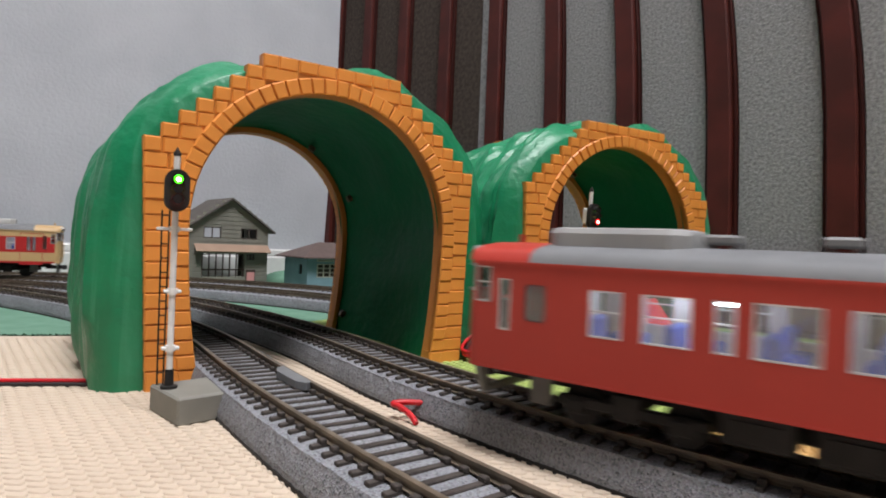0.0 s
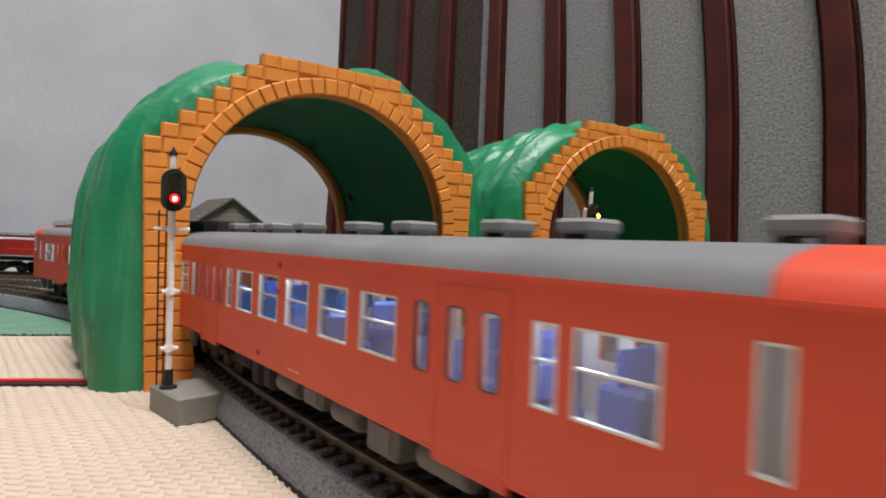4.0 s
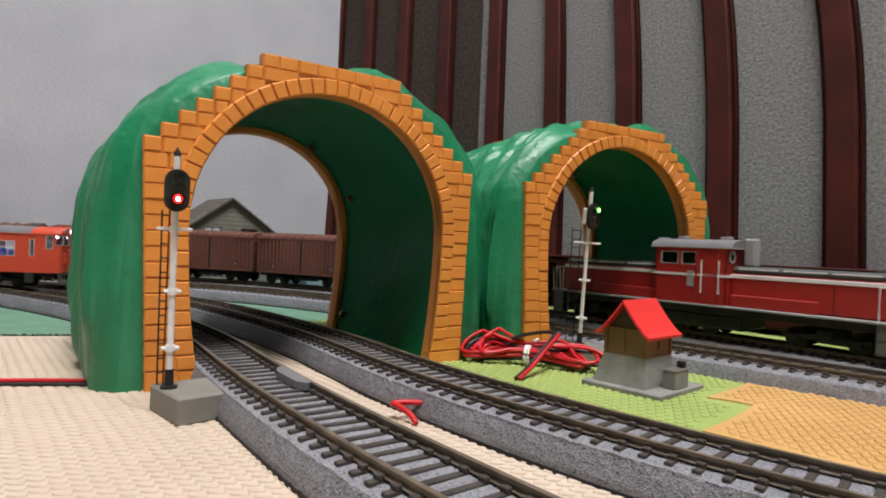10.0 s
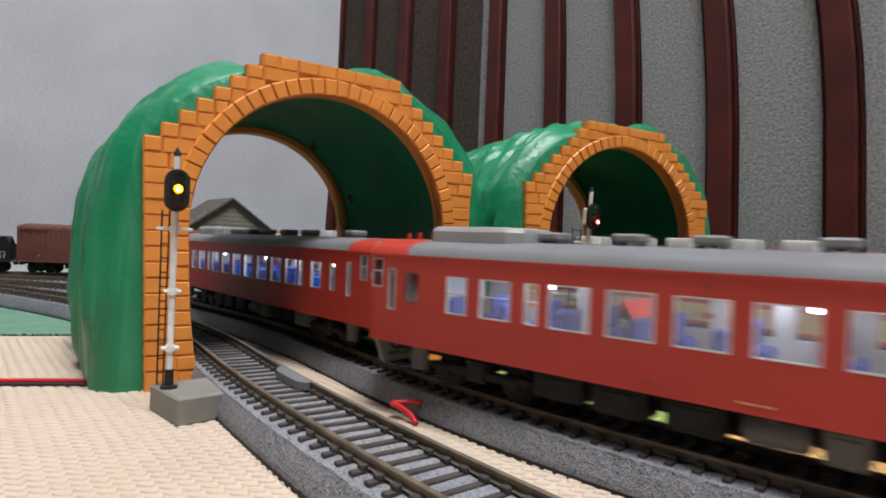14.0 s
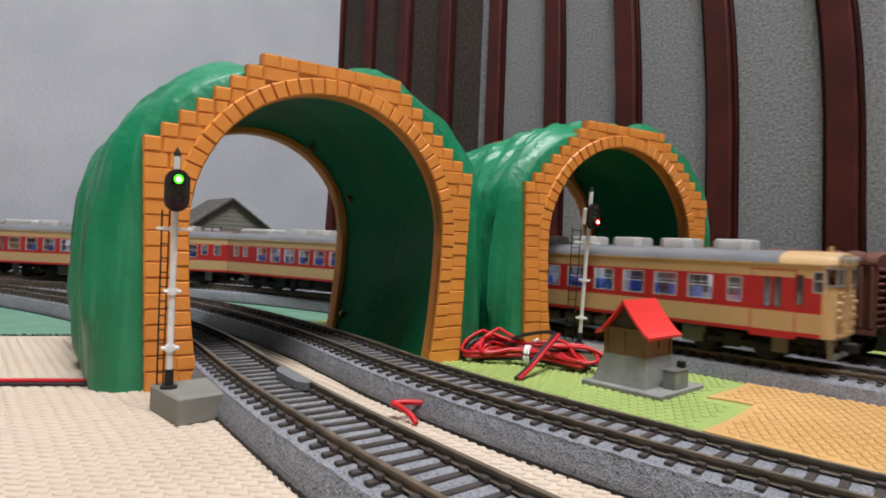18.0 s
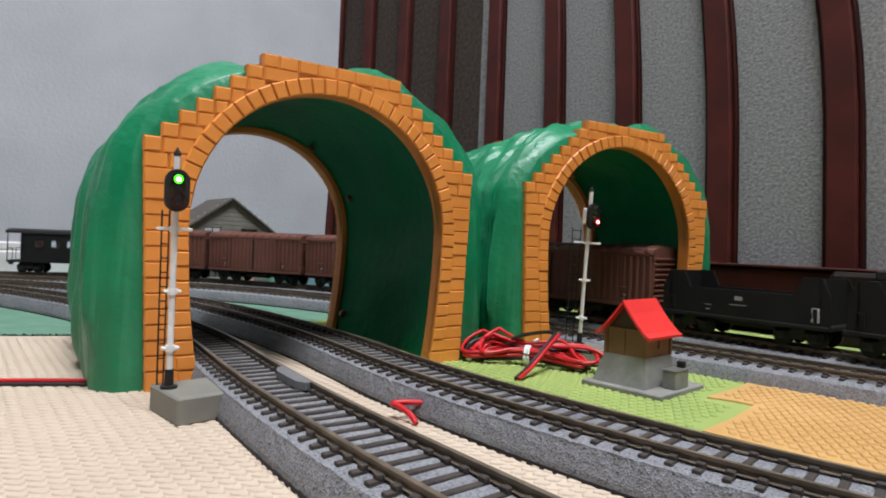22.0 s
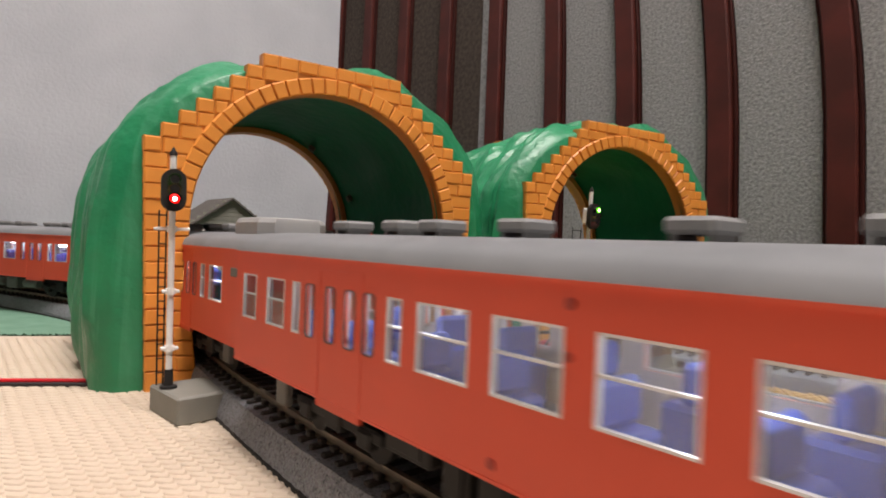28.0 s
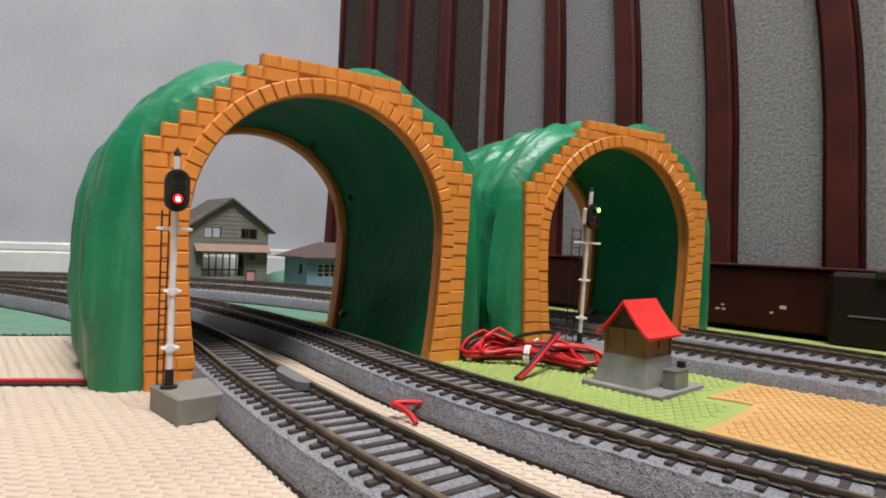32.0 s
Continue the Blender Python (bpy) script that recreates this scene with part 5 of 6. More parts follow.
    part("destination_sign", Build().box(-0.0040, 0.0040, F - 0.0005, F + 0.0008, 0.0420, 0.0446, 0.0005), LAMP_SIGN if lit else VENT_GREY, face, "glowing white destination sign" if lit else "")
    part("whistle", Build().tube([(0.0, F - 0.006, 0.0462), (0.0, F - 0.006, 0.0488)], 0.0008, 8), paint, face)
    d = Build()
    for x in (-0.0048, 0.0044):
        d.box(x, x + 0.0004, F, F + 0.0005, SILL + 0.0012, 0.0412)
    d.box(-0.0048, 0.0048, F, F + 0.0005, 0.0408, 0.0414).box(-0.0040, 0.0040, F, F + 0.0008, SILL + 0.0003, SILL + 0.0012)
    for k in range(4):
        d.box(-0.0036 + k * 0.002, -0.0028 + k * 0.002, F, F + 0.0011, SILL + 0.0012, SILL + 0.0024)
    part("gangway_door", d, paint, face)
    p = part("pane", Build().box(-0.0026, 0.0026, F - 0.0006, F - 0.0003, 0.0305, 0.0390), DARK_GLASS, face)
    p.visible_shadow = False
    pl = Build()
    for s in (-1, 1):
        post = [(s * 0.0160, SILL), (s * 0.0124, SILL), (s * 0.0108, SILL - 0.0034), (s * 0.0096, SILL - 0.0088), (s * 0.0122, SILL - 0.0088), (s * 0.0142, SILL - 0.0040)]
        pl.prism(post[::s], "y", F - 0.0030, F - 0.0014)
        pl.prism([(s * 0.0062, SILL), (s * 0.0046, SILL), (s * 0.0050, SILL - 0.0040), (s * 0.0060, SILL - 0.0040)][::s], "y", F - 0.0028, F - 0.0018)
    pl.box(-0.0122, 0.0122, F - 0.0032, F - 0.0012, SILL - 0.0090, SILL - 0.0066, 0.0005)
    pl.box(-0.0155, 0.0155, F - 0.0030, F - 0.0014, SILL - 0.0016, SILL, 0.0003)
    part("snow_plough", pl, PLOUGH, car, "grey snow plough", at=hold)
    part("coupler", Build().box(-0.0016, 0.0016, F - 0.012, F + 0.0040, 0.0068, 0.0100, 0.0004).box(-0.0028, 0.0028, F + 0.0010, F + 0.0046, 0.0062, 0.0104, 0.0006), UNDER, car, at=hold)
    part("cab_bulkhead", Build().box(-0.0165, 0.0165, F - 0.024, F - 0.023, SILL, EAVE), INNER, car, at=hold)
    if lit:
        for s in (-1, 1):
            part("cab_lamp", Build().box(s * 0.0095 - 0.0009, s * 0.0095 + 0.0009, F - 0.0075, F - 0.0060, 0.0382, 0.0392, 0.0003), LAMP_ROOM, car, at=hold)
    part("driver_desk", Build().box(-0.014, -0.004, F - 0.008, F - 0.002, SILL, 0.030), UNDER_GREY, car, at=hold)


def railcar(name, label, L, bands, wins, cabs, lit, units, vents, group, door_at=(), slit=True, glass=GLASS, lamps=True):
    """A diesel railcar. bands: (z0, z1, paint); wins: (y, width, height); cabs: ends with a cab; units: (y, half length, height) on the roof."""
    car = thing(name, label, "railcar", group=group)
    zw = 0.0298
    holes = [(y - w / 2, y + w / 2, zw + dz - h / 2, zw + dz + h / 2) for y, w, h, dz, _ in wins]
    f0 = L / 2 - (0.0042 if 1 in cabs else 0.0)
    f1 = -L / 2 + (0.0042 if -1 in cabs else 0.0)
    for z0, z1, paint in bands:
        b = Build()
        for s in (-1, 1):
            inside = [h for h in holes if h[3] > z0 and h[2] < z1]
            b.panel(f1, f0, z0, z1, inside, (lambda s: lambda u, v, k: (s * (HW - k), u, v))(s), 0.0010)
        part("body_side" if len(bands) == 1 else "body_band", b, paint, car)
    for s in (-1, 1):
        for y, w, h, dz, rounded in wins:
            if rounded:
                round_window(car, s, y, zw + dz, w, h, bands[0][2] if len(bands) == 1 else bands[2][2], glass)
            else:
                side_window(car, s, y, zw + dz, w, h, bars=1 if h < 0.0115 and w > 0.0040 else 0, glass=glass)
        part("gutter", Build().box(min(s * (HW - 0.0004), s * (HW + 0.0005)), max(s * (HW - 0.0004), s * (HW + 0.0005)), f1, f0, EAVE - 0.0006, EAVE), bands[-1][2], car)
        for y in door_at:
            d = Build()
            x0, x1 = sorted((s * (HW - 0.0001), s * (HW + 0.00014)))
            for a in (-0.0085, 0.0081):
                d.box(x0, x1, y + a, y + a + 0.0004, SILL - 0.0012, 0.0385)
            d.box(x0, x1, y - 0.0085, y + 0.0085, 0.0383, 0.0387).box(min(s * (HW - 0.001), s * HW), max(s * (HW - 0.001), s * HW), y - 0.0085, y + 0.0085, SILL - 0.0014, SILL)
            part("door_frame", d, bands[0][2], car)
    r0, r1 = -L / 2 + (0.020 if -1 in cabs else 0.0), L / 2 - (0.020 if 1 in cabs else 0.0)
    part("roof", Build().prism(roof_outline(HW + 0.0004, EAVE, RISE), "y", r0, r1), ROOF_GREY, car, soft=45)
    for e in (-1, 1):
        if e in cabs:
            cab_end(car, L, bands[-1][2] if len(bands) == 1 else CREAM, lit.get(e, ""), e)
        else:
            y0, y1 = sorted((e * L / 2, e * (L / 2 - 0.001)))
            b = Build().panel(-HW, HW, SILL, EAVE, [], lambda u, v, k: (u, e * (L / 2 - k), v), 0.001)
            b.prism(roof_outline(HW, EAVE, RISE), "y", y0, y1)
            part("end_wall", b, bands[0][2] if len(bands) == 1 else CREAM, car)
            y0, y1 = sorted((e * (L / 2 - 0.0002), e * (L / 2 + 0.0042)))
            g = part("gangway", Build().box(-0.0050, 0.0050, y0, y1, SILL + 0.0014, 0.0396, 0.0003), UNDER, car, "black folding gangway")
            for k in range(4):
                part("gangway_fold", Build().box(-0.0056, 0.0056, *sorted((e * (L / 2 + k * 0.0011), e * (L / 2 + k * 0.0011 + 0.0006))), SILL + 0.0010, 0.0402, 0.0002), UNDER, g)
            part("coupler", Build().box(-0.0014, 0.0014, *sorted((e * (L / 2 - 0.008), e * (L / 2 + 0.0052))), 0.0068, 0.0096, 0.0004), UNDER, car)
            for s in (-1, 1):
                part("handrail", Build().tube([(s * (HW - 0.0030), e * (L / 2 + 0.0006), 0.0150), (s * (HW - 0.0030), e * (L / 2 + 0.0006), 0.0240)], 0.0003, 6), bands[0][2], car)
            if slit:
                for s in (-1, 1):
                    part("vent_grille", Build().box(*sorted((s * (HW - 0.0002), s * (HW + 0.0004))), e * (L / 2 - 0.0052) - 0.0037, e * (L / 2 - 0.0052) + 0.0037, 0.0329, 0.0356, 0.0003), UNDER_GREY, car)
    if len(bands) == 1:
        for s in (-1, 1):
            for f, z, r in ((0.544, 0.0382, 0.0008), (0.544, 0.0318, 0.0007), (0.595, 0.0150, 0.0008)):
                part("filler_cap", Build().tube([(s * (HW - 0.0003), L / 2 - f * L, z), (s * (HW + 0.0003), L / 2 - f * L, z)], r, 12), PLUG, car, "dark red round cap")
            x0, x1 = sorted((s * (HW - 0.0002), s * (HW + 0.0001)))
            part("stencil_bar", Build().box(x0, x1, -0.0042, -0.0006, 0.0143, 0.0147).box(x0, x1, 0.0002, 0.0026, 0.0143, 0.0147), CREAM, car)
            part("body_crease", Build().box(*sorted((s * (HW - 0.0004), s * (HW + 0.00012))), f1, f0, SILL, SILL + 0.0005), bands[0][2], car)
    lining = Build()
    for s in (-1, 1):
        lining.panel(f1 + 0.006, f0 - 0.006, SILL, EAVE - 0.0009, [h for h in holes], (lambda s: lambda u, v, k: (s * (HW - 0.00115 - k), u, v))(s), 0.0003)
    part("inner_lining", lining, LINING, car, "pale inner wall")
    part("floor_pan", Build().box(-HW + 0.001, HW - 0.001, -L / 2 + 0.002, L / 2 - 0.002, SILL, SILL + 0.0012), INNER, car)
    for k in range(3 if lamps else 0):
        for side in (-1, 1):
            y = (k - 1) * L * 0.27 + side * 0.009
            part("carriage_lamp", Build().box(side * 0.0105 - 0.0014, side * 0.0105 + 0.0014, y - 0.0020, y + 0.0020, 0.0338 if len(bands) == 1 else 0.0372, EAVE - 0.0009, 0.0003), LAMP_ROOM, car, "small lit lamp under the roof")
    part("inner_ceiling", Build().box(-HW + 0.001, HW - 0.001, -L / 2 + 0.002, L / 2 - 0.002, EAVE - 0.0008, EAVE - 0.0003), INNER, car)
    seat = shared(("seat",), lambda: Build().box(-0.0052, 0.0052, -0.0045, 0.0045, SILL + 0.0012, 0.0225, 0.0008).box(-0.0052, 0.0052, -0.0012, 0.0012, 0.0225, 0.0288, 0.0008), SEAT_BLUE)
    n = int((L - 0.07) / 0.0165)
    for k in range(n):
        for s in (-1, 1):
            part("seat", seat, None, car, at=Matrix.Translation((s * 0.0115, -L / 2 + 0.035 + k * (L - 0.07) / (n - 1), 0)))
    for y, hl, hh, wd in units:
        rows = []
        for z, k in ((0.0455, 1.0), (0.0455 + hh * 0.7, 1.0), (0.0455 + hh * 0.93, 0.93), (0.0455 + hh, 0.84)):
            ch = wd * 0.35
            o = [(wd, hl - ch), (wd - ch, hl), (-wd + ch, hl), (-wd, hl - ch), (-wd, -hl + ch), (-wd + ch, -hl), (wd - ch, -hl), (wd, -hl + ch)]
            rows.append([(x * k, y + v * (1 - (1 - k) * 0.5), z) for x, v in o])
        part("roof_unit", Build().sweep(rows, closed=True), VENT_GREY if len(units) < 4 else UNIT_PALE, car, soft=30)
    vent = shared(("roof_vent",), lambda: Build().box(-0.0040, 0.0040, -0.0037, 0.0037, 0.0473, 0.0497, 0.0006).box(-0.0032, 0.0032, -0.0031, -0.0021, 0.0455, 0.0477).box(-0.0032, 0.0032, 0.0021, 0.0031, 0.0455, 0.0477), VENT_DARK)
    for x, y in vents:
        part("roof_vent", vent, None, car, at=Matrix.Translation((x, y, 0)))
    rnd = random.Random(int(L * 1e4) + len(wins))
    y = -L * 0.235
    while y < L * 0.225:
        w = rnd.uniform(0.006, 0.015)
        kind, z, out = rnd.random(), rnd.uniform(0.0032, 0.0068), rnd.uniform(0.0138, 0.0160)
        for s in (-1, 1):
            x0, x1 = sorted((s * 0.0055, s * out))
            if kind < 0.25:
                part("air_tank", Build().tube([(s * 0.0125, y, 0.0078), (s * 0.0125, y + 0.0008, 0.0078), (s * 0.0125, y + w - 0.0008, 0.0078), (s * 0.0125, y + w, 0.0078)], [0.0022, 0.0029, 0.0029, 0.0022], 12).box(x0, x1, y + w * 0.4, y + w * 0.5, 0.0095, SILL), UNDER_GREY, car, soft=40)
            else:
                b = Build().box(x0, x1, y, y + w, z, SILL - 0.0008, 0.0006)
                b.box(*sorted((s * out, s * (out + 0.0004))), y + w * 0.15, y + w * 0.85, z + 0.0012, SILL - 0.0022, 0.0002)
                part("underfloor_box", b, UNDER_GREY if kind < 0.42 else UNDER, car)
        y += w + rnd.uniform(0.0020, 0.0055)
    for y0, y1, z in ((-0.205, -0.090, 0.0052), (-0.082, 0.020, 0.0034), (0.028, 0.110, 0.0046), (0.118, 0.205, 0.0060)):
        part("engine_block", Build().box(-0.0052, 0.0052, y0 * L, y1 * L, z, 0.0086, 0.0008), UNDER, car)
    part("underframe", Build().box(-0.008, 0.008, -L / 2 + 0.008, L / 2 - 0.008, 0.0085, SILL), UNDER, car)
    for y in (-0.32 * L, 0.32 * L):
        bogie(car, y)
        for s in (-1, 1):
            part("step_iron", Build().box(*sorted((s * 0.0135, s * 0.0155)), y * 1.28 - 0.003, y * 1.28 + 0.003, 0.0045, SILL, 0.0004), UNDER_GREY, car)
    return car


H_WIN = 0.0112


def windows_commuter(L, plain_end):
    """Two doors a side, set in from the ends; y runs down from the cab. Doors have round-cornered panes set in rubber."""
    at = lambda f: L / 2 - f * L
    W, n, d = 0.0127, 0.0043, 0.0045
    out = [(at(0.030), 0.0050, 0.0098, 0.0052, False), (at(0.078), 0.0034, 0.0125, 0.0010, False), (at(0.148), W * 0.95, H_WIN, 0, False), (at(0.191), n, H_WIN, 0, False)]
    out += [(at(f), d, H_WIN + 0.0004, 0, True) for f in (0.233, 0.265, 0.301)]
    if plain_end:
        out += [(at(f), W, H_WIN, 0, False) for f in (0.357, 0.429, 0.502, 0.573, 0.644)]
        out += [(at(f), d, H_WIN + 0.0004, 0, True) for f in (0.729, 0.757, 0.788, 0.824)]
        out += [(at(0.696), 0.0046, H_WIN, 0, False), (at(0.851), 0.0038, H_WIN, 0, False), (at(0.896), 0.0102, H_WIN, 0, False), (at(0.961), 0.0088, H_WIN, 0, False)]
    else:
        out += [(at(f), W, H_WIN, 0, False) for f in (0.348, 0.418, 0.489, 0.559, 0.632)]
        out += [(at(f), d, H_WIN + 0.0004, 0, True) for f in (0.715, 0.753, 0.785, 0.816)]
        out += [(at(0.686), 0.0047, H_WIN, 0, False), (at(0.852), 0.0045, H_WIN, 0, False), (at(0.905), 0.0128, H_WIN, 0, False)]
    return out


def windows_local(L):
    at = lambda f: L / 2 - f * L
    out = [(at(f), 0.0050, 0.0095, 0.005, False) for f in (0.034, 0.976)]
    out += [(at(f), 0.0034, 0.0135, 0.0, False) for f in (0.078, 0.948)]
    out += [(at(0.130), 0.0042, H_WIN, 0, False), (at(0.188), 0.0092, H_WIN, 0, False), (at(0.244), 0.0042, H_WIN, 0, False)]
    out += [(at(0.284 + 0.0665 * k), 0.0120, H_WIN + 0.0004, 0, False) for k in range(7)]
    return out + [(at(0.729), 0.0042, H_WIN, 0, False), (at(0.778), 0.0108, H_WIN, 0, False), (at(0.835), 0.0080, H_WIN, 0, False), (at(0.911), 0.0060, 0.0096, 0.0010, True)]


def windows_express(L, kind):
    """kind: plain, cab with lavatory windows, cab with a folding door."""
    at = lambda f: L / 2 - f * L
    big = lambda f: (at(f), 0.0110, 0.0106, -0.0004, False)
    cab = [(at(0.024), 0.0046, 0.0085, 0.0044, False), (at(0.056), 0.0034, 0.0120, 0.0010, True)]
    if kind == "lavatory":
        return cab + [(at(0.098), 0.0058, 0.0080, 0.0008, False), (at(0.147), 0.0058, 0.0098, 0, False)] + [big(0.208 + 0.0745 * k) for k in range(9)] + [(at(0.898), 0.0056, 0.0080, 0.0008, False), (at(0.951), 0.0060, 0.0090, 0.0012, False)]
    if kind == "folding":
        return cab + [(at(f), 0.0030, 0.0125, -0.0004, True) for f in (0.092, 0.110)] + [(at(0.170), 0.0062, 0.0106, -0.0004, False)] + [big(0.238 + 0.074 * k) for k in range(10)] + [(at(f), 0.0030, 0.0125, -0.0004, True) for f in (0.956, 0.974)]
    return [(at(f), 0.0030, 0.0125, -0.0004, True) for f in (0.030, 0.048)] + [big(0.098 + 0.0745 * k) for k in range(11)] + [(at(0.898), 0.0056, 0.0080, 0.0008, False), (at(0.951), 0.0060, 0.0090, 0.0012, False)]


def locomotive(name, label, group):
    car = thing(name, label, "locomotive", group=group)
    L = 0.203
    part("underframe", Build().box(-0.0165, 0.0165, -L / 2, L / 2, 0.0125, 0.0165, 0.0004), UNDER, car)
    part("running_board", Build().box(-0.0180, 0.0180, -L / 2, L / 2, 0.0165, 0.0176, 0.0002), VENT_GREY, car, "pale grey footplate edge")
    part("fuel_tank", Build().box(-0.0150, 0.0150, -0.030, 0.030, 0.0045, 0.0125, 0.001), UNDER, car)
    for e in (-1, 1):
        y0, y1 = sorted((e * 0.0215, e * (L / 2 - 0.007)))
        hood = part("engine_hood", Build().box(-0.0122, 0.0122, y0, y1, 0.0176, 0.0335, 0.0010), LOCO_RED, car, "dark red engine hood")
        part("hood_stripe", Build().box(-0.0126, 0.0126, y0 - 0.0003, y1 + 0.0003, 0.0310, 0.0328, 0.0002), WHITE, hood, "white stripe")
        part("hood_top", Build().box(-0.0118, 0.0118, y0 + 0.0005, y1 - 0.0005, 0.0335, 0.0366, 0.0016), DARK_GREY, hood)
        for k in range(3):
            a = y0 + (y1 - y0) * (0.06 + 0.31 * k)
            part("top_rail", Build().box(-0.0121, -0.0108, a, a + 0.020, 0.0352, 0.0358).box(0.0108, 0.0121, a, a + 0.020, 0.0352, 0.0358), WHITE, hood)
        for s in (-1, 1):
            part("hood_panel", Build().box(*sorted((s * 0.0120, s * 0.0150)), *sorted((e * 0.0225, e * 0.066)), 0.0176, 0.0232, 0.0004), LOCO_RED, hood)
            part("hood_seam", Build().box(*sorted((s * 0.0121, s * 0.0125)), *sorted((e * 0.072, e * 0.0723)), 0.0180, 0.0308), UNDER, hood)
            yy = e * (L / 2 - 0.0035)
            part("handrail", Build().tube([(s * 0.0168, yy, 0.0176), (s * 0.0168, yy, 0.0312), (s * 0.0168, yy - e * 0.006, 0.0312), (s * 0.0168, yy - e * 0.006, 0.0176)], 0.00045, 6), WHITE, car, "white handrail")
            part("handrail", Build().tube([(s * 0.0150, e * L / 2, 0.0130), (s * 0.0150, e * (L / 2 + 0.001), 0.0300), (s * 0.0085, e * (L / 2 + 0.001), 0.0300), (s * 0.0085, e * L / 2, 0.0176)], 0.00045, 6), WHITE, car, "white handrail")
            part("footstep", Build().box(*sorted((s * 0.0120, s * 0.0172)), *sorted((e * (L / 2 - 0.010), e * (L / 2 - 0.002))), 0.0020, 0.0030).box(*sorted((s * 0.0120, s * 0.0172)), *sorted((e * (L / 2 - 0.010), e * (L / 2 - 0.002))), 0.0085, 0.0093).box(*sorted((s * 0.0168, s * 0.0172)), *sorted((e * (L / 2 - 0.010), e * (L / 2 - 0.002))), 0.0020, 0.0165), UNDER_GREY, car)
            part("headlamp", Build().tube([(s * 0.0060, e * (L / 2 - 0.008), 0.0348), (s * 0.0060, e * (L / 2 - 0.0058), 0.0348)], 0.0018, 12), SILVER, hood)
        part("coupler", Build().box(-0.0016, 0.0016, *sorted((e * L / 2, e * (L / 2 + 0.0045))), 0.0068, 0.0100, 0.0004), UNDER, car)
        part("snow_plough", Build().box(-0.0150, 0.0150, *sorted((e * (L / 2 - 0.0022), e * (L / 2 - 0.0006))), 0.0018, 0.0125, 0.0003), UNDER, car)
        bogie(car, e * 0.069, 0.028, 0.0054)
    bogie(car, 0.0, 0.020, 0.0050)
    wins = [(-0.0180, -0.0070, 0.0365, 0.0428), (-0.0050, 0.0040, 0.0365, 0.0428)]
    cab = Build()
    for s in (-1, 1):
        cab.panel(-0.0215, 0.0215, 0.0176, 0.0452, wins, (lambda s: lambda u, v, k: (s * (0.0172 - k), u, v))(s), 0.001)
    for e in (-1, 1):
        cab.panel(-0.0172, 0.0172, 0.0176, 0.0452, [(-0.0150, -0.0085, 0.0378, 0.0438), (0.0085, 0.0150, 0.0378, 0.0438)], (lambda e: lambda u, v, k: (u, e * (0.0215 - k), v))(e), 0.001)
    body = part("cab", cab, LOCO_RED, car, "dark red driver's cab")
    part("cab_stripe", Build().box(-0.0175, 0.0175, -0.0218, 0.0218, 0.0310, 0.0322), WHITE, body)
    for s in (-1, 1):
        for a, b2, c, d in wins:
            side_window(body, s, (a + b2) / 2, (c + d) / 2, b2 - a, d - c, x=0.0172, bars=0, glass=DARK_GLASS)
        part("door_rail", Build().tube([(s * 0.0178, 0.0075, 0.0230), (s * 0.0178, 0.0075, 0.0390)], 0.0004, 6), WHITE, body)
        part("door_rail", Build().tube([(s * 0.0178, 0.0175, 0.0230), (s * 0.0178, 0.0175, 0.0390)], 0.0004, 6), WHITE, body)
        part("plate", Build().box(*sorted((s * 0.0171, s * 0.0175)), -0.0010, 0.0028, 0.0258, 0.0335), VENT_GREY, body)
        part("cab_door", Build().panel(0.0085, 0.0165, 0.0180, 0.0435, [(0.0097, 0.0153, 0.0370, 0.0425)], (lambda s: lambda u, v, k: (s * (0.0175 - k), u, v))(s), 0.0004), LOCO_RED, body)
        for e in (-1, 1):
            p = part("pane", Build().box(*sorted((s * 0.0085, s * 0.0150)), *sorted((e * 0.0207, e * 0.0210)), 0.0378, 0.0438), DARK_GLASS, body)
            p.visible_shadow = False
            part("porthole_ring", Build().tube([(s * 0.0118 + 0.0026 * math.cos(a), e * 0.0219, 0.0408 + 0.0026 * math.sin(a)) for a in np.linspace(0, 2 * math.pi, 17)], 0.0005, 6), SILVER, body)
    part("cab_roof", Build().prism(roof_outline(0.0176, 0.0452, 0.0042), "y", -0.0245, 0.0245), ROOF_GREY, body, soft=45)
    for y in (-0.016, 0.010):
        part("roof_fitting", Build().box(-0.003, 0.003, y, y + 0.005, 0.0487, 0.0508, 0.0004), VENT_GREY, body)
    for y in (-0.0300, 0.0240):
        part("exhaust", Build().box(-0.0035, 0.0035, y, y + 0.0060, 0.0366, 0.0500, 0.0008), VENT_GREY, body)
    part("roof_gutter", Build().box(-0.0181, 0.0181, -0.0247, 0.0247, 0.0447, 0.0453), VENT_GREY, body)
    for s in (-1, 1):
        part("cab_frame", Build().box(*sorted((s * 0.0170, s * 0.0177)), 0.0040, 0.0052, 0.0176, 0.0445).box(*sorted((s * 0.0170, s * 0.0175)), -0.0215, 0.0215, 0.0176, 0.0184), LOCO_RED, body)
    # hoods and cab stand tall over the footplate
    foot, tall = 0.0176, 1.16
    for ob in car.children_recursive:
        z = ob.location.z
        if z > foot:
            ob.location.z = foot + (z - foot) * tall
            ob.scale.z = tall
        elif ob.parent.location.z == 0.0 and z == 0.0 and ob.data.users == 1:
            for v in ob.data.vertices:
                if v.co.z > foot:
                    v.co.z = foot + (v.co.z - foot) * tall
    return car


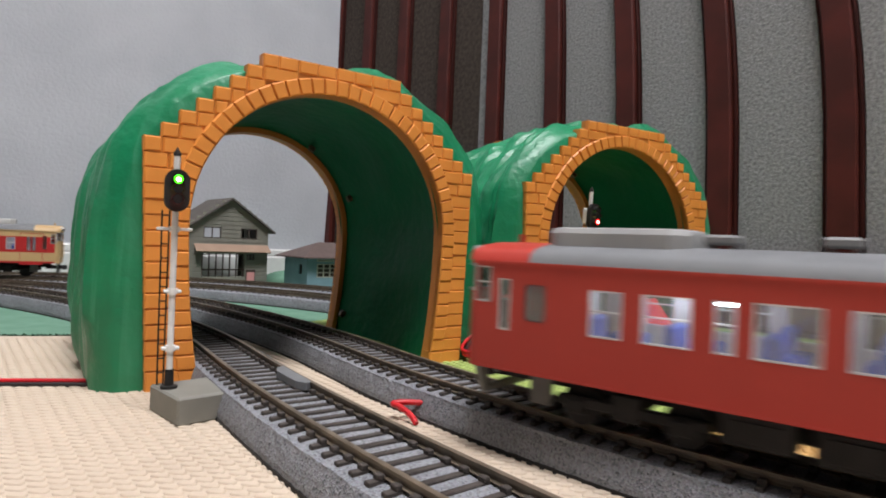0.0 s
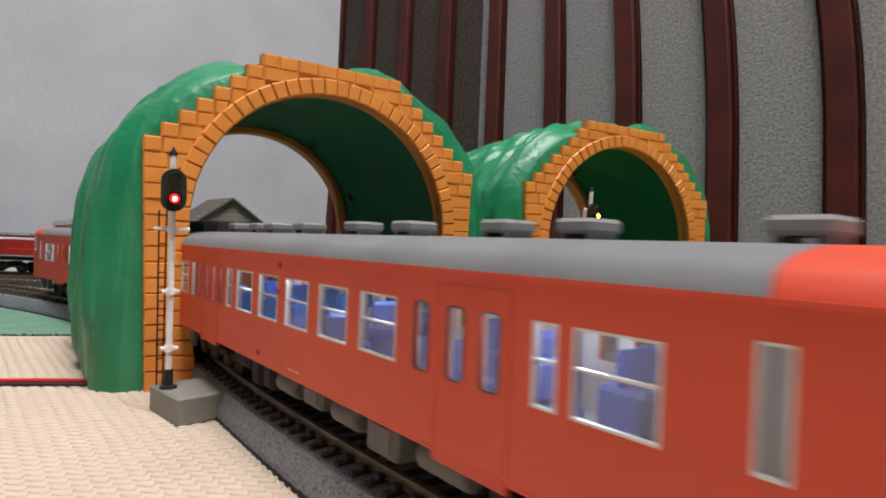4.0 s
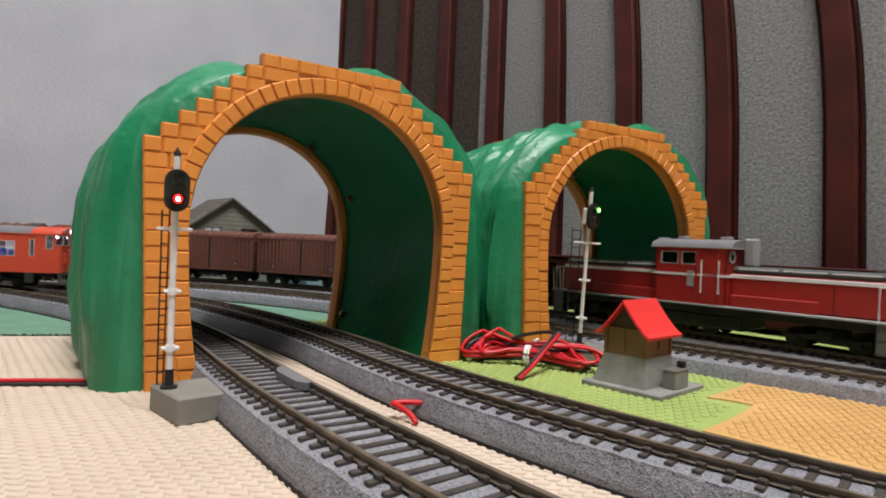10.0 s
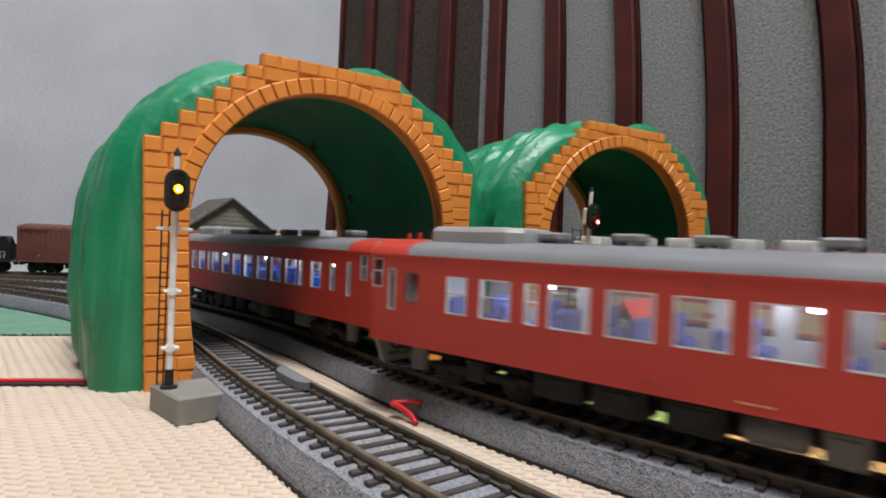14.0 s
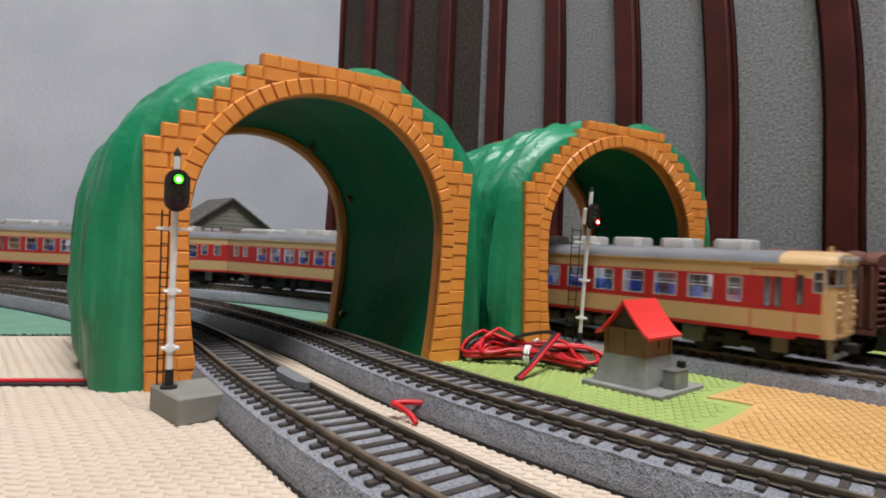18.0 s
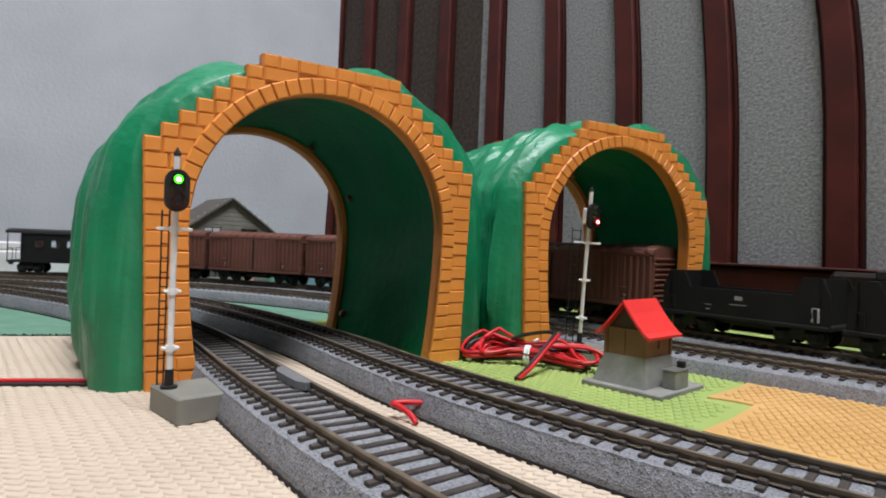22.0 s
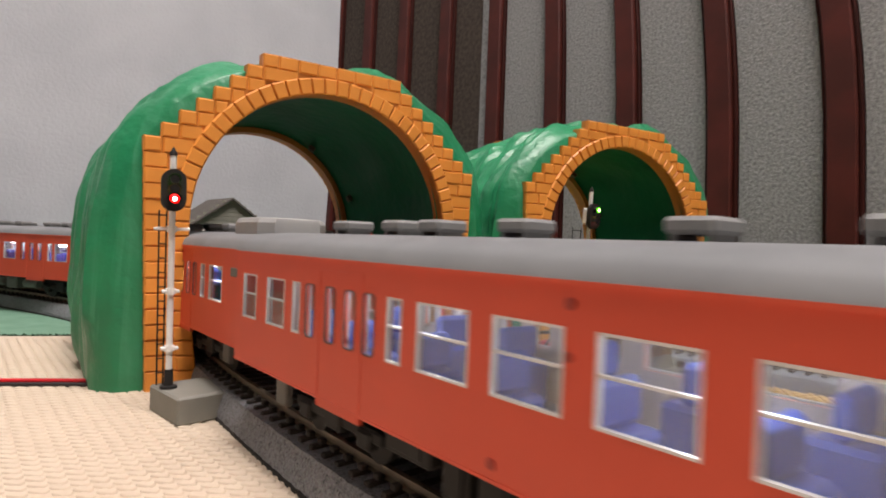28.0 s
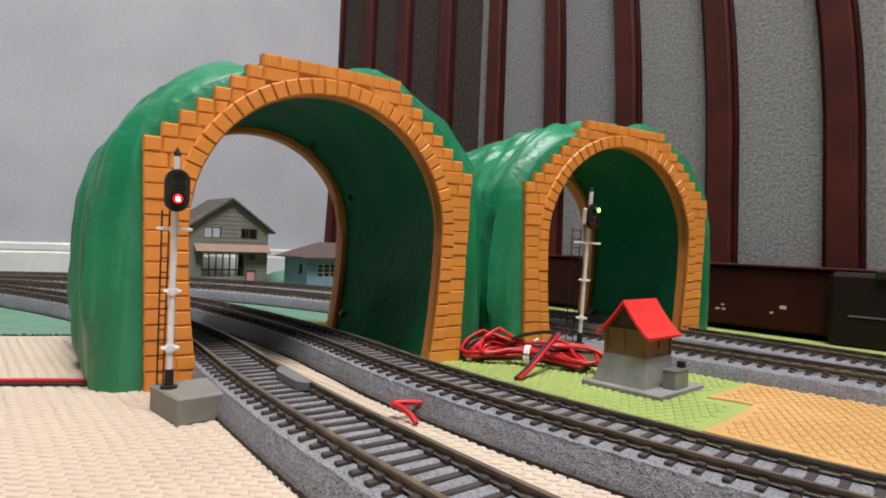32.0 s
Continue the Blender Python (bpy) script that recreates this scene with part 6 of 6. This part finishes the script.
def boxcar(name, label, group, gap_y):
    car = thing(name, label, "goods wagon", group=group)
    L, h0, h1, w = 0.106, 0.0108, 0.0422, 0.0165
    part("body", Build().box(-w, w, -L / 2, L / 2, h0, h1 - 0.0005), BROWN, car)
    for s in (-1, 1):
        ribs = Build()
        n = 24
        for k in range(n):
            y = -L / 2 + 0.002 + k * (L - 0.004) / (n - 1)
            if abs(y - gap_y) > 0.0022:
                ribs.box(*sorted((s * (w - 0.0002), s * (w + 0.0014))), y - 0.0009, y + 0.0009, h0 + 0.0024, h1 - 0.003, 0.0004)
        tagged(part("wall_ribs", ribs, BROWN, car), kind="stuff")
    for s in (-1, 1):
        for k in range(2):
            y0 = gap_y + (k - 1) * 0.0260
            part("sliding_door", Build().box(*sorted((s * (w + 0.0002), s * (w + 0.0010))), y0 + 0.0003, y0 + 0.0257, h0 + 0.0010, h1 - 0.0022, 0.0003), BROWN, car)
        part("door_gap", Build().box(*sorted((s * (w + 0.0004), s * (w + 0.0011))), gap_y - 0.0009, gap_y + 0.0009, h0 + 0.001, h1 - 0.0024), BLACK, car)
        part("side_sill", Build().box(*sorted((s * (w - 0.001), s * (w + 0.0011))), -L / 2, L / 2, h0 - 0.0006, h0 + 0.0014, 0.0002), BROWN, car)
        part("eave_rail", Build().box(*sorted((s * (w - 0.001), s * (w + 0.0012))), -L / 2, L / 2, h1 - 0.0024, h1 - 0.0006, 0.0002), BROWN, car)
        for y in (-0.036, 0.031):
            x0, x1 = sorted((s * (w + 0.0010), s * (w + 0.0016)))
            part("stencil_bar", Build().box(x0, x1, y, y + 0.0050, h0 + 0.0105, h0 + 0.0107).box(x0, x1, y + 0.003, y + 0.0044, h0 + 0.0052, h0 + 0.0064).box(x0, x1, y + 0.002, y + 0.0036, h0 + 0.0034, h0 + 0.0037), VENT_GREY, car)
    rows = []
    n = 44
    for k in range(n + 1):
        y = -L / 2 + L * k / n
        lift = 0.0006 if k % 4 == 2 else 0.0
        rows.append([(x, y, z + lift) for x, z in roof_outline(w + 0.0010, h1 - 0.0006, 0.0034 + lift)])
    part("roof", Build().sweep(rows, closed=True), BROWN, car)
    for e in (-1, 1):
        ends = Build()
        for k in range(9):
            z = h0 + 0.0032 + k * 0.0030
            ends.box(-w + 0.0012, w - 0.0012, *sorted((e * (L / 2 - 0.0002), e * (L / 2 + 0.0011))), z - 0.0007, z + 0.0007, 0.0004)
        tagged(part("end_ribs", ends, BROWN, car), kind="stuff")
    for e in (-1, 1):
        part("coupler", Build().box(-0.0014, 0.0014, *sorted((e * L / 2, e * (L / 2 + 0.0045))), 0.0068, 0.0096, 0.0004), UNDER, car)
        bogie(car, e * 0.033, 0.016, 0.0050)
    part("underframe", Build().box(-0.010, 0.010, -L / 2 + 0.004, L / 2 - 0.004, 0.0082, h0).box(-0.013, -0.006, -0.012, 0.012, 0.0050, 0.0085, 0.0006).box(0.006, 0.013, -0.010, 0.014, 0.0050, 0.0085, 0.0006), UNDER, car)
    return car


def hopper(name, label, group):
    car = thing(name, label, "goods wagon", group=group)
    L, w = 0.090, 0.0160
    b = Build()
    for s in (-1, 1):
        b.panel(-L / 2, L / 2, 0.0098, 0.0245, [], (lambda s: lambda u, v, k: (s * (w - k), u, v))(s), 0.0012)
    part("side_wall", b, BLACK, car)
    for e in (-1, 1):
        pts = [(e * (L / 2 - 0.0002), 0.0245), (e * (L / 2 - 0.004), 0.0330), (e * (L / 2 - 0.013), 0.0330), (e * (L / 2 - 0.017), 0.0245)]
        for s in (-1, 1):
            part("end_gusset", Build().prism(pts, "x", *sorted((s * (w - 0.0012), s * w))), BLACK, car)
        part("end_wall", Build().box(-w, w, *sorted((e * (L / 2 - 0.0055), e * (L / 2 - 0.0042))), 0.0098, 0.0328), BLACK, car)
        part("coupler", Build().box(-0.0014, 0.0014, *sorted((e * L / 2, e * (L / 2 + 0.0045))), 0.0068, 0.0096, 0.0004), UNDER, car)
        bogie(car, e * 0.029, 0.016, 0.0050)
        for s in (-1, 1):
            part("grab_rail", Build().tube([(s * (w + 0.0005), e * 0.0400, 0.0130), (s * (w + 0.0009), e * 0.0400, 0.0192), (s * (w + 0.0009), e * 0.0372, 0.0192), (s * (w + 0.0005), e * 0.0372, 0.0130)], 0.00035, 5), WHITE if e > 0 else BLACK, car)
    rows = [[(-w + 0.001, -L / 2 + 0.005, 0.0235), (w - 0.001, -L / 2 + 0.005, 0.0235), (w - 0.001, L / 2 - 0.005, 0.0235), (-w + 0.001, L / 2 - 0.005, 0.0235)], [(-0.006, -0.026, 0.0065), (0.006, -0.026, 0.0065), (0.006, 0.026, 0.0065), (-0.006, 0.026, 0.0065)]]
    part("hopper_bin", Build().sweep(rows, closed=True, cap=False), BLACK, car)
    part("load_floor", Build().box(-w + 0.001, w - 0.001, -L / 2 + 0.006, L / 2 - 0.006, 0.0180, 0.0190), UNDER, car)
    part("side_sill", Build().box(-w - 0.0006, w + 0.0006, -L / 2, L / 2, 0.0094, 0.0112, 0.0003), BLACK, car)
    for s in (-1, 1):
        x0, x1 = sorted((s * (w - 0.0001), s * (w + 0.0003)))
        part("stencil_bar", Build().box(x0, x1, -0.0020, 0.0022, 0.0195, 0.0215).box(x0, x1, -0.0045, 0.0045, 0.0170, 0.0174).box(x0, x1, -0.0185, -0.0150, 0.0160, 0.0163).box(x0, x1, -0.0180, -0.0155, 0.0135, 0.0140), VENT_GREY, car)
    return car


def caboose(name, label, group):
    car = thing(name, label, "goods wagon", group=group)
    L, w = 0.060, 0.0160
    part("deck", Build().box(-w, w, -0.043, 0.043, 0.0098, 0.0118, 0.0003), BLACK, car)
    wins = [(-0.018, -0.010, 0.0235, 0.0310), (-0.004, 0.004, 0.0235, 0.0310), (0.010, 0.018, 0.0235, 0.0310)]
    b = Build()
    for s in (-1, 1):
        b.panel(-L / 2, L / 2, 0.0118, 0.0365, wins, (lambda s: lambda u, v, k: (s * (w - k), u, v))(s), 0.0012)
    for e in (-1, 1):
        b.panel(-w, w, 0.0118, 0.0365, [], (lambda e: lambda u, v, k: (u, e * (L / 2 - k), v))(e), 0.001)
    part("body", b, BLACK, car)
    part("roof", Build().prism(roof_outline(w + 0.001, 0.0365, 0.0045), "y", -0.044, 0.044), BLACK, car)
    part("carriage_lamp", Build().box(-0.0018, 0.0018, -0.003, 0.003, 0.0340, 0.0356), LAMP_ROOM, car)
    part("inner_ceiling", Build().box(-w + 0.0015, w - 0.0015, -L / 2 + 0.0015, L / 2 - 0.0015, 0.0357, 0.0362), INNER, car)
    for s in (-1, 1):
        for a, b2, c, d in wins:
            side_window(car, s, (a + b2) / 2, (c + d) / 2, b2 - a, d - c, x=w, bars=0, frame_mat=BLACK)
        for e in (-1, 1):
            part("platform_rail", Build().tube([(s * 0.0150, e * 0.0425, 0.0118), (s * 0.0150, e * 0.0425, 0.0365)], 0.0005, 6).tube([(s * 0.0150, e * 0.0425, 0.0225), (s * 0.0040, e * 0.0425, 0.0225), (s * 0.0040, e * 0.0425, 0.0118)], 0.0004, 6), BLACK, car)
    for e in (-1, 1):
        part("coupler", Build().box(-0.0014, 0.0014, *sorted((e * 0.043, e * 0.047)), 0.0068, 0.0096, 0.0004), UNDER, car)
        bogie(car, e * 0.024, 0.014, 0.0050)
    return car


# ---- trains: (vehicle, middle behind the head, half the bogie distance, turned round) ----
LC, PITCH = 0.247, 0.257
LX, PITCH_X, GROW = 0.216, 0.2335, 1.045


def trains():
    made = {}
    one = [(SILL, EAVE, VERMILION)]
    vents = [(0, LC * (0.5 - f)) for f in (0.098, 0.230, 0.305, 0.428, 0.520, 0.650, 0.745)]
    g = "orange railcars"
    a = railcar("railcar", "vermilion diesel railcar with grey roof and lit windows", LC, one, windows_commuter(LC, False), (1,), {1: "sign"}, [(-0.104, 0.0135, 0.0056, 0.0115)], vents, g, door_at=(LC * 0.250, -LC * 0.269))
    b = railcar("railcar", "vermilion diesel railcar with grey roof and row of roof vents", LC, one, windows_commuter(LC, True), (1,), {1: "sign"}, [], vents + [(0, -LC * 0.300), (0, -LC * 0.390)], g, door_at=(LC * 0.250, -LC * 0.272), slit=False)
    c, d = copy_thing(a, Matrix()), copy_thing(b, Matrix())
    made["inner"] = [(v, LC / 2 + k * PITCH, 0.32 * LC, k % 2 == 1) for k, v in enumerate((a, b, c, d))]
    one = [(SILL, EAVE, DEEP_RED)]
    g = "red railcars"
    vents = [(0, y) for y in (0.077, 0.034, 0.010, -0.017, -0.038, -0.062)]
    a = railcar("railcar", "deep red diesel railcar with cabs at both ends, lamps lit", LC, one, windows_local(LC), (1, -1), {1: "all", -1: ""}, [(-0.0858, 0.0185, 0.0052, 0.0115)], vents, g)
    b = copy_thing(a, Matrix())
    made["second"] = [(v, LC / 2 + k * PITCH, 0.32 * LC, True) for k, v in enumerate((a, b))]
    zs = (SILL, SILL + 0.0016, 0.0218, 0.0356, EAVE)
    bands = [(zs[0], zs[1], CRIMSON), (zs[1], zs[2], CREAM), (zs[2], zs[3], CRIMSON), (zs[3], zs[4], CREAM)]
    g = "cream and red express cars"
    units = [(LX * (0.30 - 0.118 * k), 0.0080, 0.0052, 0.0090) for k in range(6)]
    big_unit = (-LX * 0.40, 0.021, 0.0046, 0.0105)
    lead = railcar("express_car", "cream and crimson express railcar with driving cab", LX, bands, windows_express(LX, "lavatory"), (1,), {}, units[:5] + [big_unit], [], g, door_at=(LX * 0.35,), slit=False, lamps=False)
    second = railcar("express_car", "cream and crimson express railcar with cab and folding door", LX, bands, windows_express(LX, "folding"), (1,), {}, units, [], g, door_at=(LX * 0.40,), slit=False)
    mid = railcar("express_car", "cream and crimson express railcar with blue seats", LX, bands, windows_express(LX, "plain"), (), {}, units + [(LX * 0.42, 0.016, 0.0052, 0.0105)], [], g, slit=False)
    rear = railcar("express_car", "cream and crimson express railcar with driving cab, seats lit", LX, bands, windows_express(LX, "lavatory"), (1,), {}, units[:5] + [big_unit], [], g, door_at=(LX * 0.35,), slit=False)
    cars = [lead, second, mid, rear, copy_thing(second, Matrix())]
    made["third"] = [(v, LX * GROW / 2 + k * PITCH_X, 0.34 * LX, k in (3, 4)) for k, v in enumerate(cars)]
    for v in cars:
        v.scale = (GROW * 0.0181 / HW, GROW, GROW)
    g = "goods train"
    row, at = [], 0.0
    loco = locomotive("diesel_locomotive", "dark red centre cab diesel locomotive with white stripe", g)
    bx = [boxcar("covered_wagon", "brown ribbed covered wagon with sliding doors", g, y) for y in (0.0, 0.006)]
    hop = hopper("hopper_wagon", "black hopper wagon with sloped end plates", g)
    cab = caboose("brake_van", "black brake van with lit windows and end platforms", g)
    used = set()
    order = ["L", "L", "H", "H"] + ["B"] * 7 + ["H", "H"] + ["B"] * 5 + ["C"]
    for k, o in enumerate(order):
        src, pitch, half = {"L": (loco, 0.2138, 0.069), "H": (hop, 0.0985, 0.029), "B": (bx[k % 2], 0.1153, 0.033), "C": (cab, 0.094, 0.024)}[o]
        at = max(at, 0.434) if o != "L" else at
        v = src if src not in used else copy_thing(src, Matrix())
        used.add(src)
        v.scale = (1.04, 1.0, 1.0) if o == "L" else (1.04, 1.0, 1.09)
        row.append((v, at + pitch / 2, half, True))
        at += pitch
    made["outer"] = row
    return made


def head_of(key):
    """Rows of (seconds, place of the train's head along its track)."""
    n = TRACKS[key].length
    if key == "inner":
        once = [(0.0, -0.235), (1.3, 0.016), (1.58, 0.064), (2.0, 0.1285), (2.3, 0.182), (2.6, 0.2405), (2.88, 0.2845), (3.4, 0.3695), (3.58, 0.4010), (6.0, 0.7945), (6.58, 0.892), (7.0, 0.957), (7.5, 1.049), (7.7, 1.085), (8.0, 1.130), (8.5, 1.239), (9.0, 1.322), (10.4, 1.585)]
        return once + [(t + 21.42, s + n) for t, s in once]
    if key == "second":
        rows = []
        for k in (-1, 0, 1, 2):
            t0 = (-2.128, 12.994, 28.065, 43.1)[k + 1]
            rows += [(t0 + d, 0.188 - 0.2726 * d - k * n) for d in (-2.4, 2.9)]
        return rows
    if key == "third":
        once = ((11.0, -0.068), (12.0, 0.1144), (13.0, 0.2975), (17.0, 1.0277), (18.0, 1.2117), (18.6, 1.3240), (20.0, 1.6150), (22.1, 2.0051))
        return [(t + 21.3 * k, q + k * n) for k in (-1, 0, 1) for t, q in once]
    return [(0.0, 0.874), (2.5, 0.603), (7.0, 0.1775), (8.0, 0.0620), (8.4, 0.0165), (9.0, -0.049), (18.0, -1.0255), (20.0, -1.2375), (22.5, -1.5035), (32.0, -2.5345)]


def lamp_rows(home, states, colour):
    """Turn a disc's lit face to the front while its colour is shown."""
    rows, lit = [], states[0][1] == colour
    put = lambda a: Matrix.Translation(home) @ Matrix.Rotation(radians(a), 4, "Z")
    rows.append((0.0, put(0 if lit else 180)))
    for t, c in states[1:]:
        now = c == colour
        if now != lit:
            a, b = (180, 360) if now else (0, 180)
            rows += [(t + k / 30, put(a + (b - a) * k / 3)) for k in range(4)]
            lit = now
    rows.append((32.0, put(0 if lit else 180)))
    return rows


# ---- the place ----
room()
screen()
mats()
tunnel(pose(-0.0469, 0.2508, 0, 0, 0, 33.26))
tunnel(pose(0.1041, 0.3461, 0, 0, 0, 29.46), 0.091)
track("railway_track", "inner", "model railway track on grey ballast, nearest curve", 0.60)
track("railway_track", "second", "model railway track on grey ballast through the large tunnel", 0.60)
track("railway_track", "third", "model railway track on grey ballast through the small tunnel", 0.22)
track("railway_track", "outer", "model railway track on grey ballast along the screen", 0.22)
SIG_A = pose(-0.0848, 0.1895, 0.0, 0, 0, 30)
SIG_B = pose(0.0728, 0.3135, 0.0, 0, 2.2, -8)
signal_a, lens_a = signal("signal_post", "white signal post with black three lamp head on grey foot", SIG_A, 0.0800, 0.0688, ((0.0568, 0.0052), (0.0372, 0.0026), (0.0192, 0.0026)))
signal_b, lens_b = signal("signal_post", "white signal post with three lamp head beside the small tunnel", SIG_B, 0.0864, 0.0733, ((0.0595, 0.0068), (0.0400, 0.0029), (0.0202, 0.0029)), 40.0, (-0.0078, -0.0034))
hut()
wires()
sensor()
house_grey()
house_blue()
mound()
TRAINS = trains()
SHOWN_A = [(0.0, "green"), (2.35, "red"), (12.7, "yellow"), (17.3, "green"), (23.7, "red")]
SHOWN_B = [(0.0, "red"), (1.5, "yellow"), (5.75, "green"), (12.2, "red"), (22.9, "yellow"), (26.5, "green")]


def motions():
    for key, row in TRAINS.items():
        tr, head = TRACKS[key], head_of(key)
        ts, ss = [h[0] for h in head], [h[1] for h in head]
        fore = -1 if key in ("inner", "third") else 1
        for car, behind, half, back in row:
            keys = []
            for k in range(129):
                t = 0.25 * k
                keys.append((t, tr.car(float(np.interp(t, ts, ss)) + fore * behind, half, back)))
            walk(car, keys)
    sway = SIG_A @ Matrix.Rotation(radians(-0.8), 4, "Y")
    walk(signal_a, [(0.0, SIG_A), (1.2, SIG_A), (2.0, sway), (8.2, sway), (8.8, SIG_A), (22.4, SIG_A), (23.0, sway), (29.5, sway), (30.2, SIG_A), (32.0, SIG_A)])
    for lens, states in ((lens_a, SHOWN_A), (lens_b, SHOWN_B)):
        for colour, (disc, home) in lens.items():
            walk(disc, lamp_rows(home, states, colour))


motions()
